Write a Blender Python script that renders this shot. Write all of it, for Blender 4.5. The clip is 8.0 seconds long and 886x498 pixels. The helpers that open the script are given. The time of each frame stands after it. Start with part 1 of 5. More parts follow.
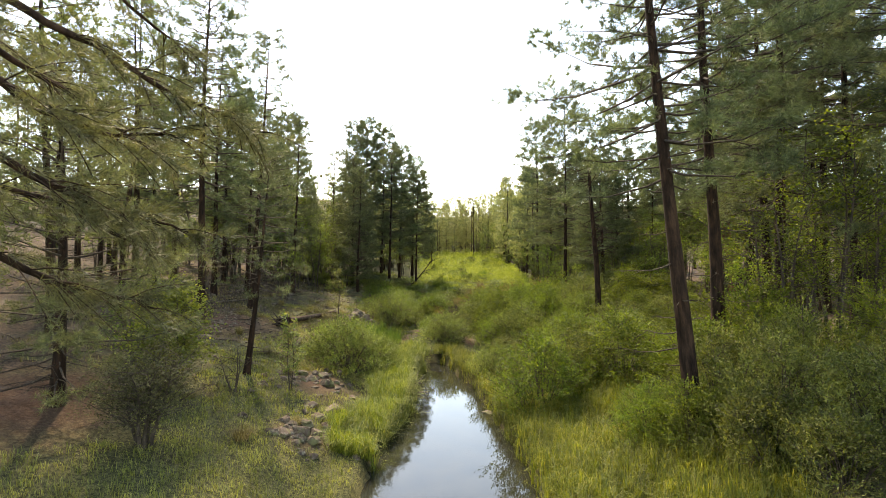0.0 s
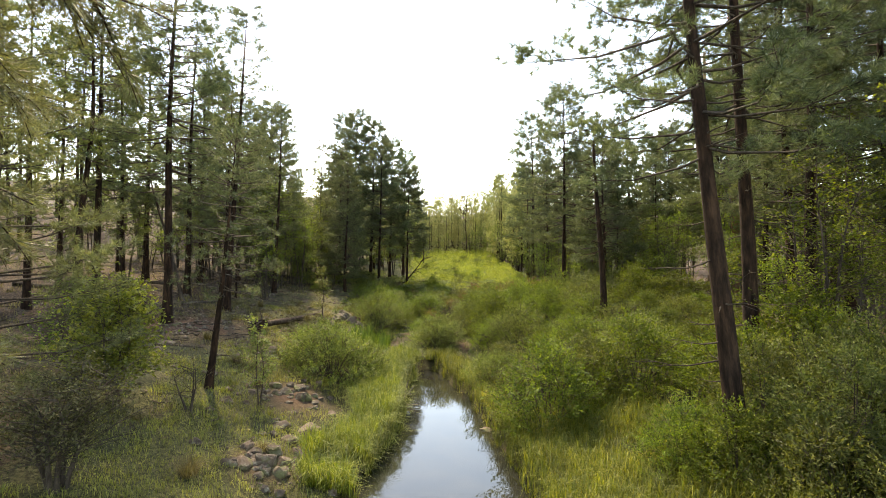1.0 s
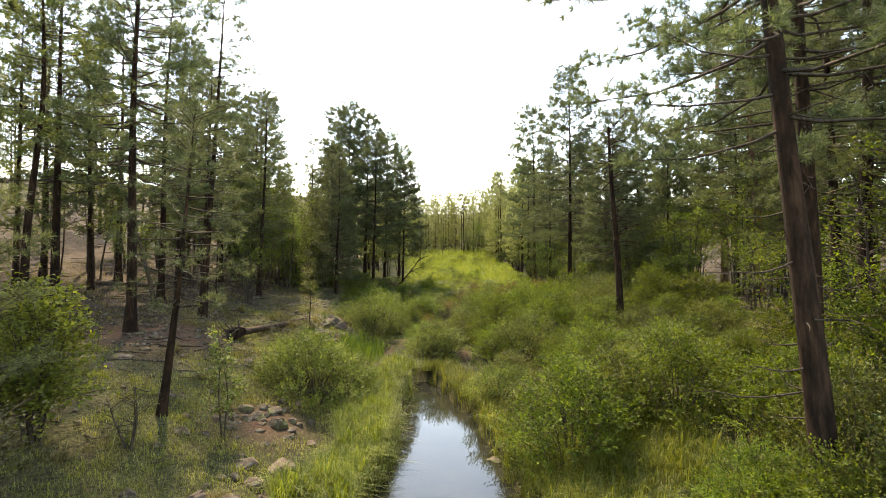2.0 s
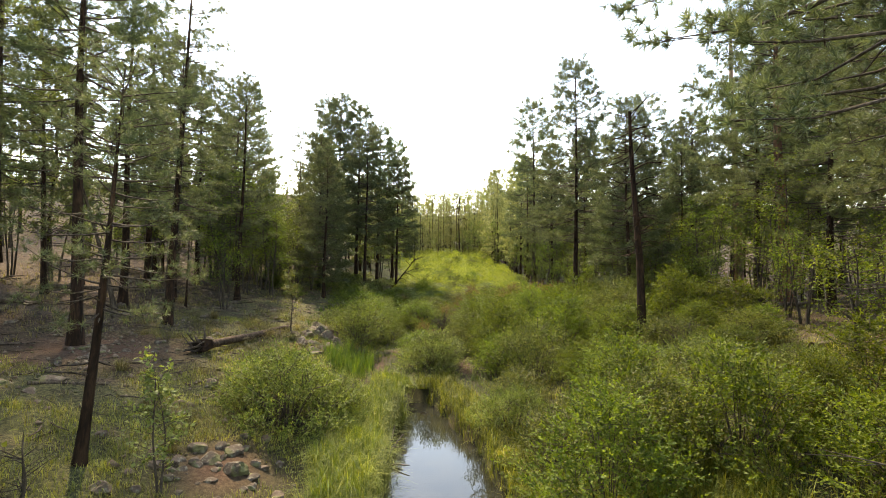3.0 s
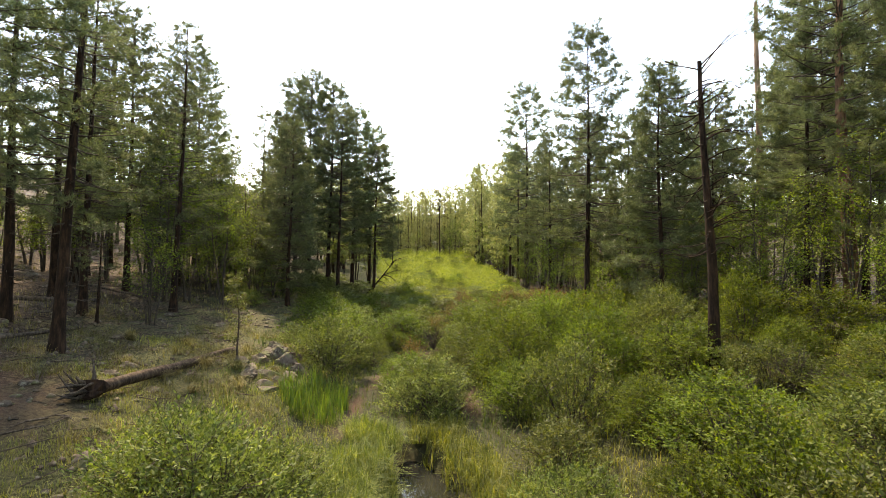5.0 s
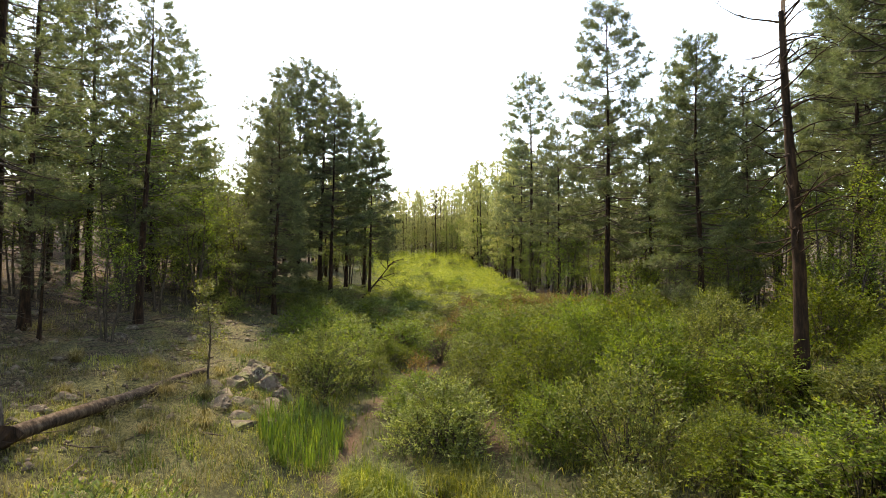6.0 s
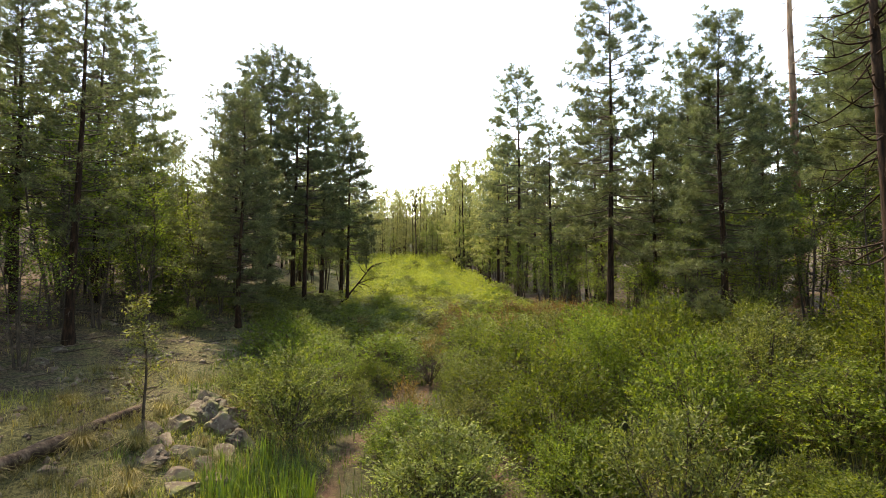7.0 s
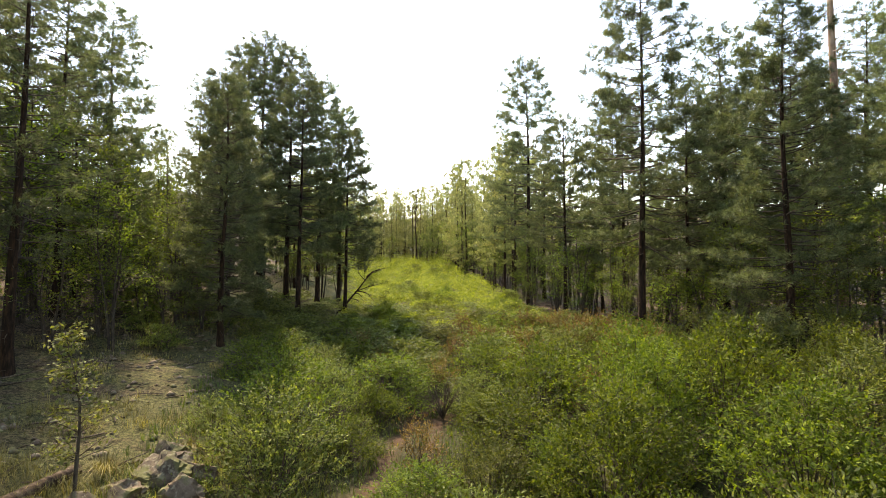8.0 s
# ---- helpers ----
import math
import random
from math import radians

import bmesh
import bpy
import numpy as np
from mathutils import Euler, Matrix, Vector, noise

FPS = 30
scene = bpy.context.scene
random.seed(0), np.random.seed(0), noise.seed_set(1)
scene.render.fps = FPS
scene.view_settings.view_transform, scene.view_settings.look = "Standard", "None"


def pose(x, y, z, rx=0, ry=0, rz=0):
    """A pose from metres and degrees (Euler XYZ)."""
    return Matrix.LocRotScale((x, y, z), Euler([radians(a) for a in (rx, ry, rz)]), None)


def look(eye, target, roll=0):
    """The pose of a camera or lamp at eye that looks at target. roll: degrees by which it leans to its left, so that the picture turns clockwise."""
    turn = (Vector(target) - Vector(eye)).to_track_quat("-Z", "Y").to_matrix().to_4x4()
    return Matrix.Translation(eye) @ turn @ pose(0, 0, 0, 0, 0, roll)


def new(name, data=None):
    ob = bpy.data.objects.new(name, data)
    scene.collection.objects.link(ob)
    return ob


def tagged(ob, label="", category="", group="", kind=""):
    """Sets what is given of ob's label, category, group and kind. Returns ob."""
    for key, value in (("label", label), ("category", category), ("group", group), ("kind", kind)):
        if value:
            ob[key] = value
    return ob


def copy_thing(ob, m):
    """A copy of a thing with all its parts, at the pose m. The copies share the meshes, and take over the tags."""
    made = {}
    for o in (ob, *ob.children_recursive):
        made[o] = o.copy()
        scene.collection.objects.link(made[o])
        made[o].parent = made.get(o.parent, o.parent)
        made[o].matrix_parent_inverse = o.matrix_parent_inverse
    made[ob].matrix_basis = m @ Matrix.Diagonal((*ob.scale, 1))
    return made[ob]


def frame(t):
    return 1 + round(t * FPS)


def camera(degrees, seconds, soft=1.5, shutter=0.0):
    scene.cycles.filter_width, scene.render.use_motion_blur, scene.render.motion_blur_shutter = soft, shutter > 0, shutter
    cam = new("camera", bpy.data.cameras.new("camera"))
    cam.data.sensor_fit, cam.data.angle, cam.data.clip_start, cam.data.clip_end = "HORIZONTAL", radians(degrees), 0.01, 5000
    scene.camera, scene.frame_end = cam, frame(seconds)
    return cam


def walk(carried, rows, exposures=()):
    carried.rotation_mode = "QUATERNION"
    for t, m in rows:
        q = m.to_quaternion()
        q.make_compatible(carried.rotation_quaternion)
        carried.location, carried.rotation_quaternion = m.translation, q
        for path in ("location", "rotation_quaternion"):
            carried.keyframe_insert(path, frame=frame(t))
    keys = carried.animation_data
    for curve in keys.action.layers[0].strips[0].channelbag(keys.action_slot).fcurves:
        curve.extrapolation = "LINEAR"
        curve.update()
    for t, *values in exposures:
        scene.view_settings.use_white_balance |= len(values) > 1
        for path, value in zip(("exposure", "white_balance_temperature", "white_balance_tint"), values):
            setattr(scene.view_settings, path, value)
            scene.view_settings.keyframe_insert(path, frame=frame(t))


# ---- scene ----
cam = camera(79.5, 8.0, soft=0.55, shutter=0.1)
PATH = [
    (0, (-0.164, 0.101, 3.908), (-0.151, 2.1, 3.917), 0.2),
    (0.5, (-0.169, 1.196, 3.824), (-0.154, 3.196, 3.83), 0.3),
    (1, (-0.189, 2.311, 3.784), (-0.145, 4.31, 3.791), 0.3),
    (1.5, (-0.202, 3.484, 3.781), (-0.151, 5.483, 3.786), 0.3),
    (1.7, (-0.217, 3.979, 3.782), (-0.163, 5.978, 3.786), 0.3),
    (2.8, (-0.289, 6.978, 3.768), (-0.222, 8.977, 3.776), 0.5),
    (3, (-0.326, 7.513, 3.765), (-0.246, 9.511, 3.773), 0.5),
    (3.5, (-0.465, 8.847, 3.751), (-0.381, 10.845, 3.76), 0.6),
    (4, (-0.564, 10.237, 3.767), (-0.442, 12.234, 3.776), 0.6),
    (4.5, (-0.687, 11.622, 3.751), (-0.531, 13.616, 3.761), 0.6),
    (4.7, (-0.738, 12.195, 3.74), (-0.576, 14.189, 3.75), 0.7),
    (5.8, (-1.11, 15.571, 3.62), (-0.914, 17.562, 3.629), 0.4),
    (6, (-1.161, 16.148, 3.632), (-0.962, 18.138, 3.65), 0.4),
    (6.5, (-1.256, 17.552, 3.735), (-0.965, 19.531, 3.757), 0.4),
    (7, (-1.305, 18.922, 3.777), (-1.023, 20.902, 3.799), 0.3),
    (7.5, (-1.342, 20.302, 3.866), (-1.057, 22.281, 3.886), 0.4),
    (8, (-1.419, 21.735, 4.004), (-1.129, 23.713, 4.032), 0.3),
]
walk(cam, [(t, look(eye, target, roll)) for t, eye, target, roll in PATH], [(0.0, 2.57, 9600, 12), (8.0, 2.57, 9600, 12)])

# ---- daylight: hazy bright sky, sun ahead and to the left ----
SUN_EL, SUN_AZ = radians(50), radians(-20)     # azimuth from +y, positive to +x
world = bpy.data.worlds.new("sky")
scene.world = world
world.use_nodes = True
wn = world.node_tree
sky = wn.nodes.new("ShaderNodeTexSky")
sky.sky_type, sky.sun_disc = "NISHITA", False
sky.sun_elevation, sky.sun_rotation = SUN_EL, SUN_AZ
sky.air_density, sky.dust_density, sky.ozone_density, sky.altitude = 1.15, 0.9, 1.0, 1500
wn.nodes["Background"].inputs["Strength"].default_value = 0.15
wn.links.new(sky.outputs[0], wn.nodes["Background"].inputs["Color"])
sun = new("sun", bpy.data.lights.new("sun", "SUN"))
sun.data.energy, sun.data.angle, sun.data.color = 2.0, radians(3.0), (1.0, 0.96, 0.88)
to_sun = Vector((math.sin(SUN_AZ) * math.cos(SUN_EL), math.cos(SUN_AZ) * math.cos(SUN_EL), math.sin(SUN_EL)))
sun.rotation_euler = to_sun.to_track_quat("Z", "Y").to_euler()


# ---- materials ----
def nodes_of(name):
    m = bpy.data.materials.new(name)
    m.use_nodes = True
    t = m.node_tree
    return m, t, t.nodes["Principled BSDF"]


def ramp(t, stops, fac):
    r = t.nodes.new("ShaderNodeValToRGB")
    e = r.color_ramp.elements
    while len(e) < len(stops):
        e.new(0.5)
    for k, (p, c) in zip(e, stops):
        k.position, k.color = p, (*c, 1)
    t.links.new(fac, r.inputs[0])
    return r.outputs[0]


def noise_of(t, scale, detail=4, rough=0.6, kind="Object", stretch=None):
    co = t.nodes.new("ShaderNodeTexCoord").outputs[kind]
    if stretch:
        mp = t.nodes.new("ShaderNodeMapping")
        mp.inputs["Scale"].default_value = stretch
        t.links.new(co, mp.inputs[0])
        co = mp.outputs[0]
    n = t.nodes.new("ShaderNodeTexNoise")
    n.inputs["Scale"].default_value, n.inputs["Detail"].default_value, n.inputs["Roughness"].default_value = scale, detail, rough
    t.links.new(co, n.inputs["Vector"])
    return n.outputs[0]


def mixed(t, a, b, fac, mode="MIX"):
    m = t.nodes.new("ShaderNodeMix")
    m.data_type, m.blend_type = "RGBA", mode
    for sock, v in ((m.inputs[6], a), (m.inputs[7], b), (m.inputs[0], fac)):
        if isinstance(v, (tuple, list)):
            sock.default_value = (*v, 1)
        elif isinstance(v, (int, float)):
            sock.default_value = v
        else:
            t.links.new(v, sock)
    return m.outputs[2]


def bumped(t, p, height, strength, distance):
    b = t.nodes.new("ShaderNodeBump")
    b.inputs["Strength"].default_value, b.inputs["Distance"].default_value = strength, distance
    t.links.new(height, b.inputs["Height"])
    t.links.new(b.outputs[0], p.inputs["Normal"])


def leafy(name, dark, mid, light, through_light=0.45, rough=0.62, tint=(1.25, 1.2, 0.5), gloss=0.35, vary=0.2):
    """Leaves or needles: each leaf its own shade, each plant its own tone, light coming through."""
    m, t, p = nodes_of(name)
    geo = t.nodes.new("ShaderNodeNewGeometry")
    c = ramp(t, [(0.0, dark), (0.5, mid), (1.0, light)], geo.outputs["Random Per Island"])
    info = t.nodes.new("ShaderNodeObjectInfo")
    h = t.nodes.new("ShaderNodeHueSaturation")
    mh = t.nodes.new("ShaderNodeMapRange")
    mh.inputs[3].default_value, mh.inputs[4].default_value = 0.485, 0.515
    mv = t.nodes.new("ShaderNodeMapRange")
    mv.inputs[3].default_value, mv.inputs[4].default_value = 1 - vary, 1 + vary
    t.links.new(info.outputs["Random"], mh.inputs[0])
    t.links.new(info.outputs["Random"], mv.inputs[0])
    t.links.new(mh.outputs[0], h.inputs["Hue"])
    t.links.new(mv.outputs[0], h.inputs["Value"])
    t.links.new(c, h.inputs["Color"])
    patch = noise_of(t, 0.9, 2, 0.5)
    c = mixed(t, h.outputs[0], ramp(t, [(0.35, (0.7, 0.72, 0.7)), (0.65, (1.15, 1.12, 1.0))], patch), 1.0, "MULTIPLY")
    # noise puts light and dark clump contrast into the leaf colour
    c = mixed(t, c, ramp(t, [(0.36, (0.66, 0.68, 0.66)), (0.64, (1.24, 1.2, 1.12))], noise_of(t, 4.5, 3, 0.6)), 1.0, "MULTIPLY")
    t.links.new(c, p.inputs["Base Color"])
    p.inputs["Roughness"].default_value = rough
    p.inputs["Specular IOR Level"].default_value = gloss
    tr = t.nodes.new("ShaderNodeBsdfTranslucent")
    t.links.new(mixed(t, c, tint, 1.0, "MULTIPLY"), tr.inputs[0])
    mx = t.nodes.new("ShaderNodeMixShader")
    mx.inputs[0].default_value = through_light
    t.links.new(p.outputs[0], mx.inputs[1])
    t.links.new(tr.outputs[0], mx.inputs[2])
    t.links.new(mx.outputs[0], t.nodes["Material Output"].inputs[0])
    return m


def bark(name, deep, mid, high, scale=9.0):
    m, t, p = nodes_of(name)
    plates = noise_of(t, scale, 5, 0.65, stretch=(1, 1, 0.22))
    c = ramp(t, [(0.32, deep), (0.5, mid), (0.68, high)], plates)
    big = ramp(t, [(0.35, (0.75, 0.75, 0.78)), (0.7, (1.15, 1.08, 1.0))], noise_of(t, 0.8, 2))
    c = mixed(t, c, big, 1.0, "MULTIPLY")
    t.links.new(c, p.inputs["Base Color"])
    p.inputs["Roughness"].default_value, p.inputs["Specular IOR Level"].default_value = 0.9, 0.12
    bumped(t, p, plates, 0.9, 0.03)
    return m


def stone(name, deep, mid, high, moss=0.0):
    m, t, p = nodes_of(name)
    n = noise_of(t, 3.5, 8, 0.7)
    c = ramp(t, [(0.3, deep), (0.5, mid), (0.7, high)], n)
    spots = ramp(t, [(0.55, (0, 0, 0)), (0.62, (1, 1, 1))], noise_of(t, 11, 3))
    c = mixed(t, c, (0.20, 0.185, 0.135), mixed(t, (0, 0, 0), (0.6, 0.6, 0.6), spots))
    if moss:
        ms = ramp(t, [(0.5, (0, 0, 0)), (0.6, (moss, moss, moss))], noise_of(t, 2.2, 4))
        c = mixed(t, c, (0.09, 0.10, 0.03), ms)
    t.links.new(c, p.inputs["Base Color"])
    p.inputs["Roughness"].default_value, p.inputs["Specular IOR Level"].default_value = 0.92, 0.25
    bumped(t, p, noise_of(t, 14, 6, 0.7), 0.8, 0.03)
    return m


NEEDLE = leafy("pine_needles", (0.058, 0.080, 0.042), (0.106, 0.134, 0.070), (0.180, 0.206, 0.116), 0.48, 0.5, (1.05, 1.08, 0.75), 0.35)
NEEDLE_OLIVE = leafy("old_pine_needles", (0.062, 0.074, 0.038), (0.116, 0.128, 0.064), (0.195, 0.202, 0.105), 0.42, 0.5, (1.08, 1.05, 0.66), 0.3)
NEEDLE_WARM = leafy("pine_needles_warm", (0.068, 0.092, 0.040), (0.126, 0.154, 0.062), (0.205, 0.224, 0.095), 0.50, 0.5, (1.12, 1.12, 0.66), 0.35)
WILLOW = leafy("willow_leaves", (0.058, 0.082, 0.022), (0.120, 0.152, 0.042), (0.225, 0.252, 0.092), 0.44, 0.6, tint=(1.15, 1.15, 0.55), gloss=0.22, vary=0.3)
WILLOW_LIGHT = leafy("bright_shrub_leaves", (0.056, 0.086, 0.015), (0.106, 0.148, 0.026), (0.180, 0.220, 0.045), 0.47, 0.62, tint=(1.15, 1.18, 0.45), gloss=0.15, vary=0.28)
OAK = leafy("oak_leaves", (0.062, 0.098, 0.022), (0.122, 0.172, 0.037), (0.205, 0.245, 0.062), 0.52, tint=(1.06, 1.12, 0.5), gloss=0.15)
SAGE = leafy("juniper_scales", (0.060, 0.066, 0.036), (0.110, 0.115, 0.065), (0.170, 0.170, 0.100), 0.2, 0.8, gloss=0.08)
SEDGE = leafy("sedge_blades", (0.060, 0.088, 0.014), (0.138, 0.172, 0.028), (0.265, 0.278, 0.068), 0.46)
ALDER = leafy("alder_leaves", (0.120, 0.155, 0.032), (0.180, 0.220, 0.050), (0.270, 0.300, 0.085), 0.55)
# far pines: sunlight and distance haze put into a paler needle colour
NEEDLE_SUN_HAZE = leafy("pine_needles_painted_sun_haze", (0.110, 0.126, 0.058), (0.225, 0.245, 0.112), (0.360, 0.372, 0.190), 0.52, 0.5, (1.1, 1.1, 0.72), 0.35)
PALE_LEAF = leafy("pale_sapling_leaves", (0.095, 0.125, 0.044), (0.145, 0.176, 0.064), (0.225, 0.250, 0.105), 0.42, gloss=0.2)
# strong sun on the far meadow is put into this brighter leaf colour
FLATS_SUN = leafy("far_meadow_leaves_painted_sun", (0.130, 0.188, 0.030), (0.245, 0.322, 0.052), (0.375, 0.440, 0.096), 0.50, tint=(1.06, 1.15, 0.5), gloss=0.12)
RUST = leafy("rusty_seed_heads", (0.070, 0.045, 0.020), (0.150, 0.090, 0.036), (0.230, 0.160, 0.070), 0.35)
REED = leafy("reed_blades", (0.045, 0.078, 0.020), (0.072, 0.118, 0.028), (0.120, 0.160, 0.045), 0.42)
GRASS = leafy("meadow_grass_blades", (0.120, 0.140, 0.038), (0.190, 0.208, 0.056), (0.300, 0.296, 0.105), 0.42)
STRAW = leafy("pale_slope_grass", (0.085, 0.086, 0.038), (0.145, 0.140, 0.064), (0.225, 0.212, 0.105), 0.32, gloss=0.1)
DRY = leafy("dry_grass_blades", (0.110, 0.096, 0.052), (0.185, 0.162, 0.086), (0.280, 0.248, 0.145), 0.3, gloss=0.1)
BARK = bark("pine_bark", (0.009, 0.006, 0.004), (0.029, 0.017, 0.011), (0.064, 0.037, 0.023))
BARK_RED = bark("old_pine_bark", (0.045, 0.026, 0.018), (0.150, 0.080, 0.050), (0.260, 0.150, 0.095), 6.0)
TWIG = bark("twig_bark", (0.030, 0.024, 0.019), (0.065, 0.052, 0.041), (0.120, 0.098, 0.078), 20.0)
DEADWOOD = bark("weathered_dead_wood", (0.028, 0.022, 0.016), (0.085, 0.066, 0.050), (0.165, 0.135, 0.105), 12.0)
LOGWOOD = bark("dark_brown_log_wood", (0.020, 0.013, 0.009), (0.068, 0.046, 0.032), (0.150, 0.112, 0.080), 10.0)
BARELOG = bark("barkless_orange_wood", (0.085, 0.050, 0.032), (0.205, 0.132, 0.090), (0.330, 0.235, 0.170), 5.0)
ROCK = stone("pale_lichened_rock", (0.050, 0.035, 0.025), (0.122, 0.088, 0.064), (0.225, 0.168, 0.125), 0.7)
ROCK_DARK = stone("dark_basalt_rock", (0.030, 0.022, 0.016), (0.085, 0.064, 0.047), (0.170, 0.134, 0.100), 0.7)


def ground_material():
    m, t, p = nodes_of("forest_ground")
    att = t.nodes.new("ShaderNodeVertexColor")
    att.layer_name = "cover"
    sep = t.nodes.new("ShaderNodeSeparateColor")
    t.links.new(att.outputs[0], sep.inputs[0])
    fine, mid = noise_of(t, 11, 9, 0.82), noise_of(t, 0.7, 5, 0.65)
    litter = ramp(t, [(0.42, (0.014, 0.010, 0.007)), (0.5, (0.050, 0.033, 0.021)), (0.58, (0.125, 0.086, 0.056))], fine)
    turf = ramp(t, [(0.42, (0.022, 0.024, 0.010)), (0.5, (0.060, 0.060, 0.023)), (0.58, (0.120, 0.112, 0.046))], fine)
    soil = ramp(t, [(0.3, (0.034, 0.019, 0.011)), (0.5, (0.080, 0.044, 0.028)), (0.7, (0.150, 0.090, 0.060))], fine)
    rag = mixed(t, sep.outputs[0], ramp(t, [(0.35, (0, 0, 0)), (0.65, (1, 1, 1))], mid), 0.4)
    edge = ramp(t, [(0.36, (0, 0, 0)), (0.62, (1, 1, 1))], rag)
    c = mixed(t, litter, turf, edge)
    # dark ground tone that paints the shade in the gaps between shrubs
    shrub_gap_shade = ramp(t, [(0.3, (0.018, 0.017, 0.009)), (0.5, (0.036, 0.036, 0.016)), (0.7, (0.070, 0.068, 0.030))], fine)
    c = mixed(t, c, shrub_gap_shade, sep.outputs[2])
    c = mixed(t, c, soil, sep.outputs[1])
    t.links.new(c, p.inputs["Base Color"])
    p.inputs["Roughness"].default_value, p.inputs["Specular IOR Level"].default_value = 0.95, 0.15
    bumped(t, p, fine, 0.8, 0.05)
    return m


def water_material():
    m, t, p = nodes_of("still_creek_water")
    silt = ramp(t, [(0.35, (0.012, 0.013, 0.011)), (0.65, (0.026, 0.026, 0.020))], noise_of(t, 1.2, 4))
    t.links.new(silt, p.inputs["Base Color"])
    p.inputs["Roughness"].default_value, p.inputs["IOR"].default_value = 0.015, 1.42
    bumped(t, p, noise_of(t, 5, 3, 0.5), 0.05, 0.02)
    return m


# ---- mesh helpers ----
rng = np.random.default_rng(7)


def mesh_of(name, verts, loops, sizes, smooth=False):
    me = bpy.data.meshes.new(name)
    verts = np.asarray(verts, np.float32).reshape(-1, 3)
    loops, sizes = np.asarray(loops, np.int32).ravel(), np.asarray(sizes, np.int32).ravel()
    me.vertices.add(len(verts))
    me.vertices.foreach_set("co", verts.ravel())
    me.loops.add(len(loops))
    me.loops.foreach_set("vertex_index", loops)
    me.polygons.add(len(sizes))
    me.polygons.foreach_set("loop_start", np.concatenate(([0], np.cumsum(sizes)[:-1])).astype(np.int32))
    if smooth:
        me.polygons.foreach_set("use_smooth", np.ones(len(sizes), bool))
    me.update(calc_edges=True)
    return me


class Soup:
    """Tubes collected into one mesh."""

    def __init__(self):
        self.v, self.f, self.n = [], [], 0

    def tube(self, pts, radii, sides=6, wob=0.0):
        pts = np.asarray(pts, float)
        k = len(pts)
        tan = np.gradient(pts, axis=0)
        tan /= np.linalg.norm(tan, axis=1)[:, None] + 1e-9
        ref = np.where(np.abs(tan[:, 2:3]) > 0.8, [[1.0, 0, 0]], [[0, 0, 1.0]])
        u = np.cross(tan, ref)
        u /= np.linalg.norm(u, axis=1)[:, None] + 1e-9
        w = np.cross(tan, u)
        a = np.linspace(0, 2 * np.pi, sides, endpoint=False)
        r = np.asarray(radii, float)[:, None]
        if wob:
            r = r * (1 + wob * rng.uniform(-1, 1, (k, sides)))
        else:
            r = np.repeat(r, sides, 1)
        ring = pts[:, None] + (np.cos(a) * r)[..., None] * u[:, None] + (np.sin(a) * r)[..., None] * w[:, None]
        self.v.append(ring.reshape(-1, 3))
        i = np.arange(k - 1)[:, None] * sides + np.arange(sides)
        j = np.arange(k - 1)[:, None] * sides + (np.arange(sides) + 1) % sides
        self.f.append((np.stack([i, j, j + sides, i + sides], -1).reshape(-1, 4)) + self.n)
        self.n += k * sides

    def mesh(self, name):
        f = np.concatenate(self.f)
        return mesh_of(name, np.concatenate(self.v), f, np.full(len(f), 4), True)


def spin(n):
    d = rng.normal(size=(n, 3))
    return d / (np.linalg.norm(d, axis=1)[:, None] + 1e-9)


def unit(a):
    return a / (np.linalg.norm(a, axis=-1, keepdims=True) + 1e-9)


def needle_mesh(name, at, way, blades, length, width, spread=0.75):
    """Brushes of needles: thin triangles fanned round each twig's end."""
    n = len(at)
    p = np.repeat(at, blades, 0)
    d = unit(0.75 * np.repeat(way, blades, 0) + spread * 1.35 * spin(n * blades))
    s = unit(np.cross(d, spin(n * blades)))
    ln = length * rng.uniform(0.65, 1.15, (n * blades, 1))
    base = p + 0.05 * ln * d
    v = np.stack([base - s * width / 2, base + s * width / 2, p + d * ln], 1)
    return mesh_of(name, v, np.arange(3 * n * blades), np.full(n * blades, 3))


def leaf_mesh(name, at, way, length, width, flat=0.4):
    """Leaves: pointed four-cornered blades, folded a little along the middle."""
    n = len(at)
    d = unit(way)
    up = unit(spin(n) * flat + np.array([0, 0, 1.0]))
    s = unit(np.cross(d, up))
    nrm = np.cross(s, d)
    ln = length * rng.uniform(0.6, 1.25, (n, 1))
    w = width * rng.uniform(0.7, 1.2, (n, 1))
    mid = at + d * ln * 0.45
    v = np.stack([at, mid + s * w / 2 + nrm * w * 0.15, at + d * ln, mid - s * w / 2 + nrm * w * 0.15], 1)
    return mesh_of(name, v, np.arange(4 * n), np.full(n, 4))


def part(name, me, material, parent, label=""):
    if isinstance(me, bmesh.types.BMesh):
        data = bpy.data.meshes.new(name)
        me.to_mesh(data)
        me.free()
        me = data
    if not me.materials:
        me.materials.append(material)
    ob = new(name, me)
    ob.parent = parent
    return tagged(ob, label)


def thing(name, label, category, group="", kind=""):
    return tagged(new(name), label, category, group, kind)


def single(name, me, material, label, category, group="", kind=""):
    me.materials.append(material)
    return tagged(new(name, me), label, category, group, kind)


# ---- the lie of the land ----
def ramp_of(v, xs, ys):
    return np.interp(v, xs, ys)


def fuzz(x, y, s, seed=0.0):
    return (np.sin(x * s + 1.3 * seed + 2.1 * np.sin(y * s * 0.7 + seed)) * np.cos(y * s * 1.1 - seed + 1.7 * np.sin(x * s * 0.6 + 2 * seed)))


BANK_Y = [-40, 12, 15, 16.2, 17.6, 20.5, 22, 23.4, 24.6, 26, 26.9]
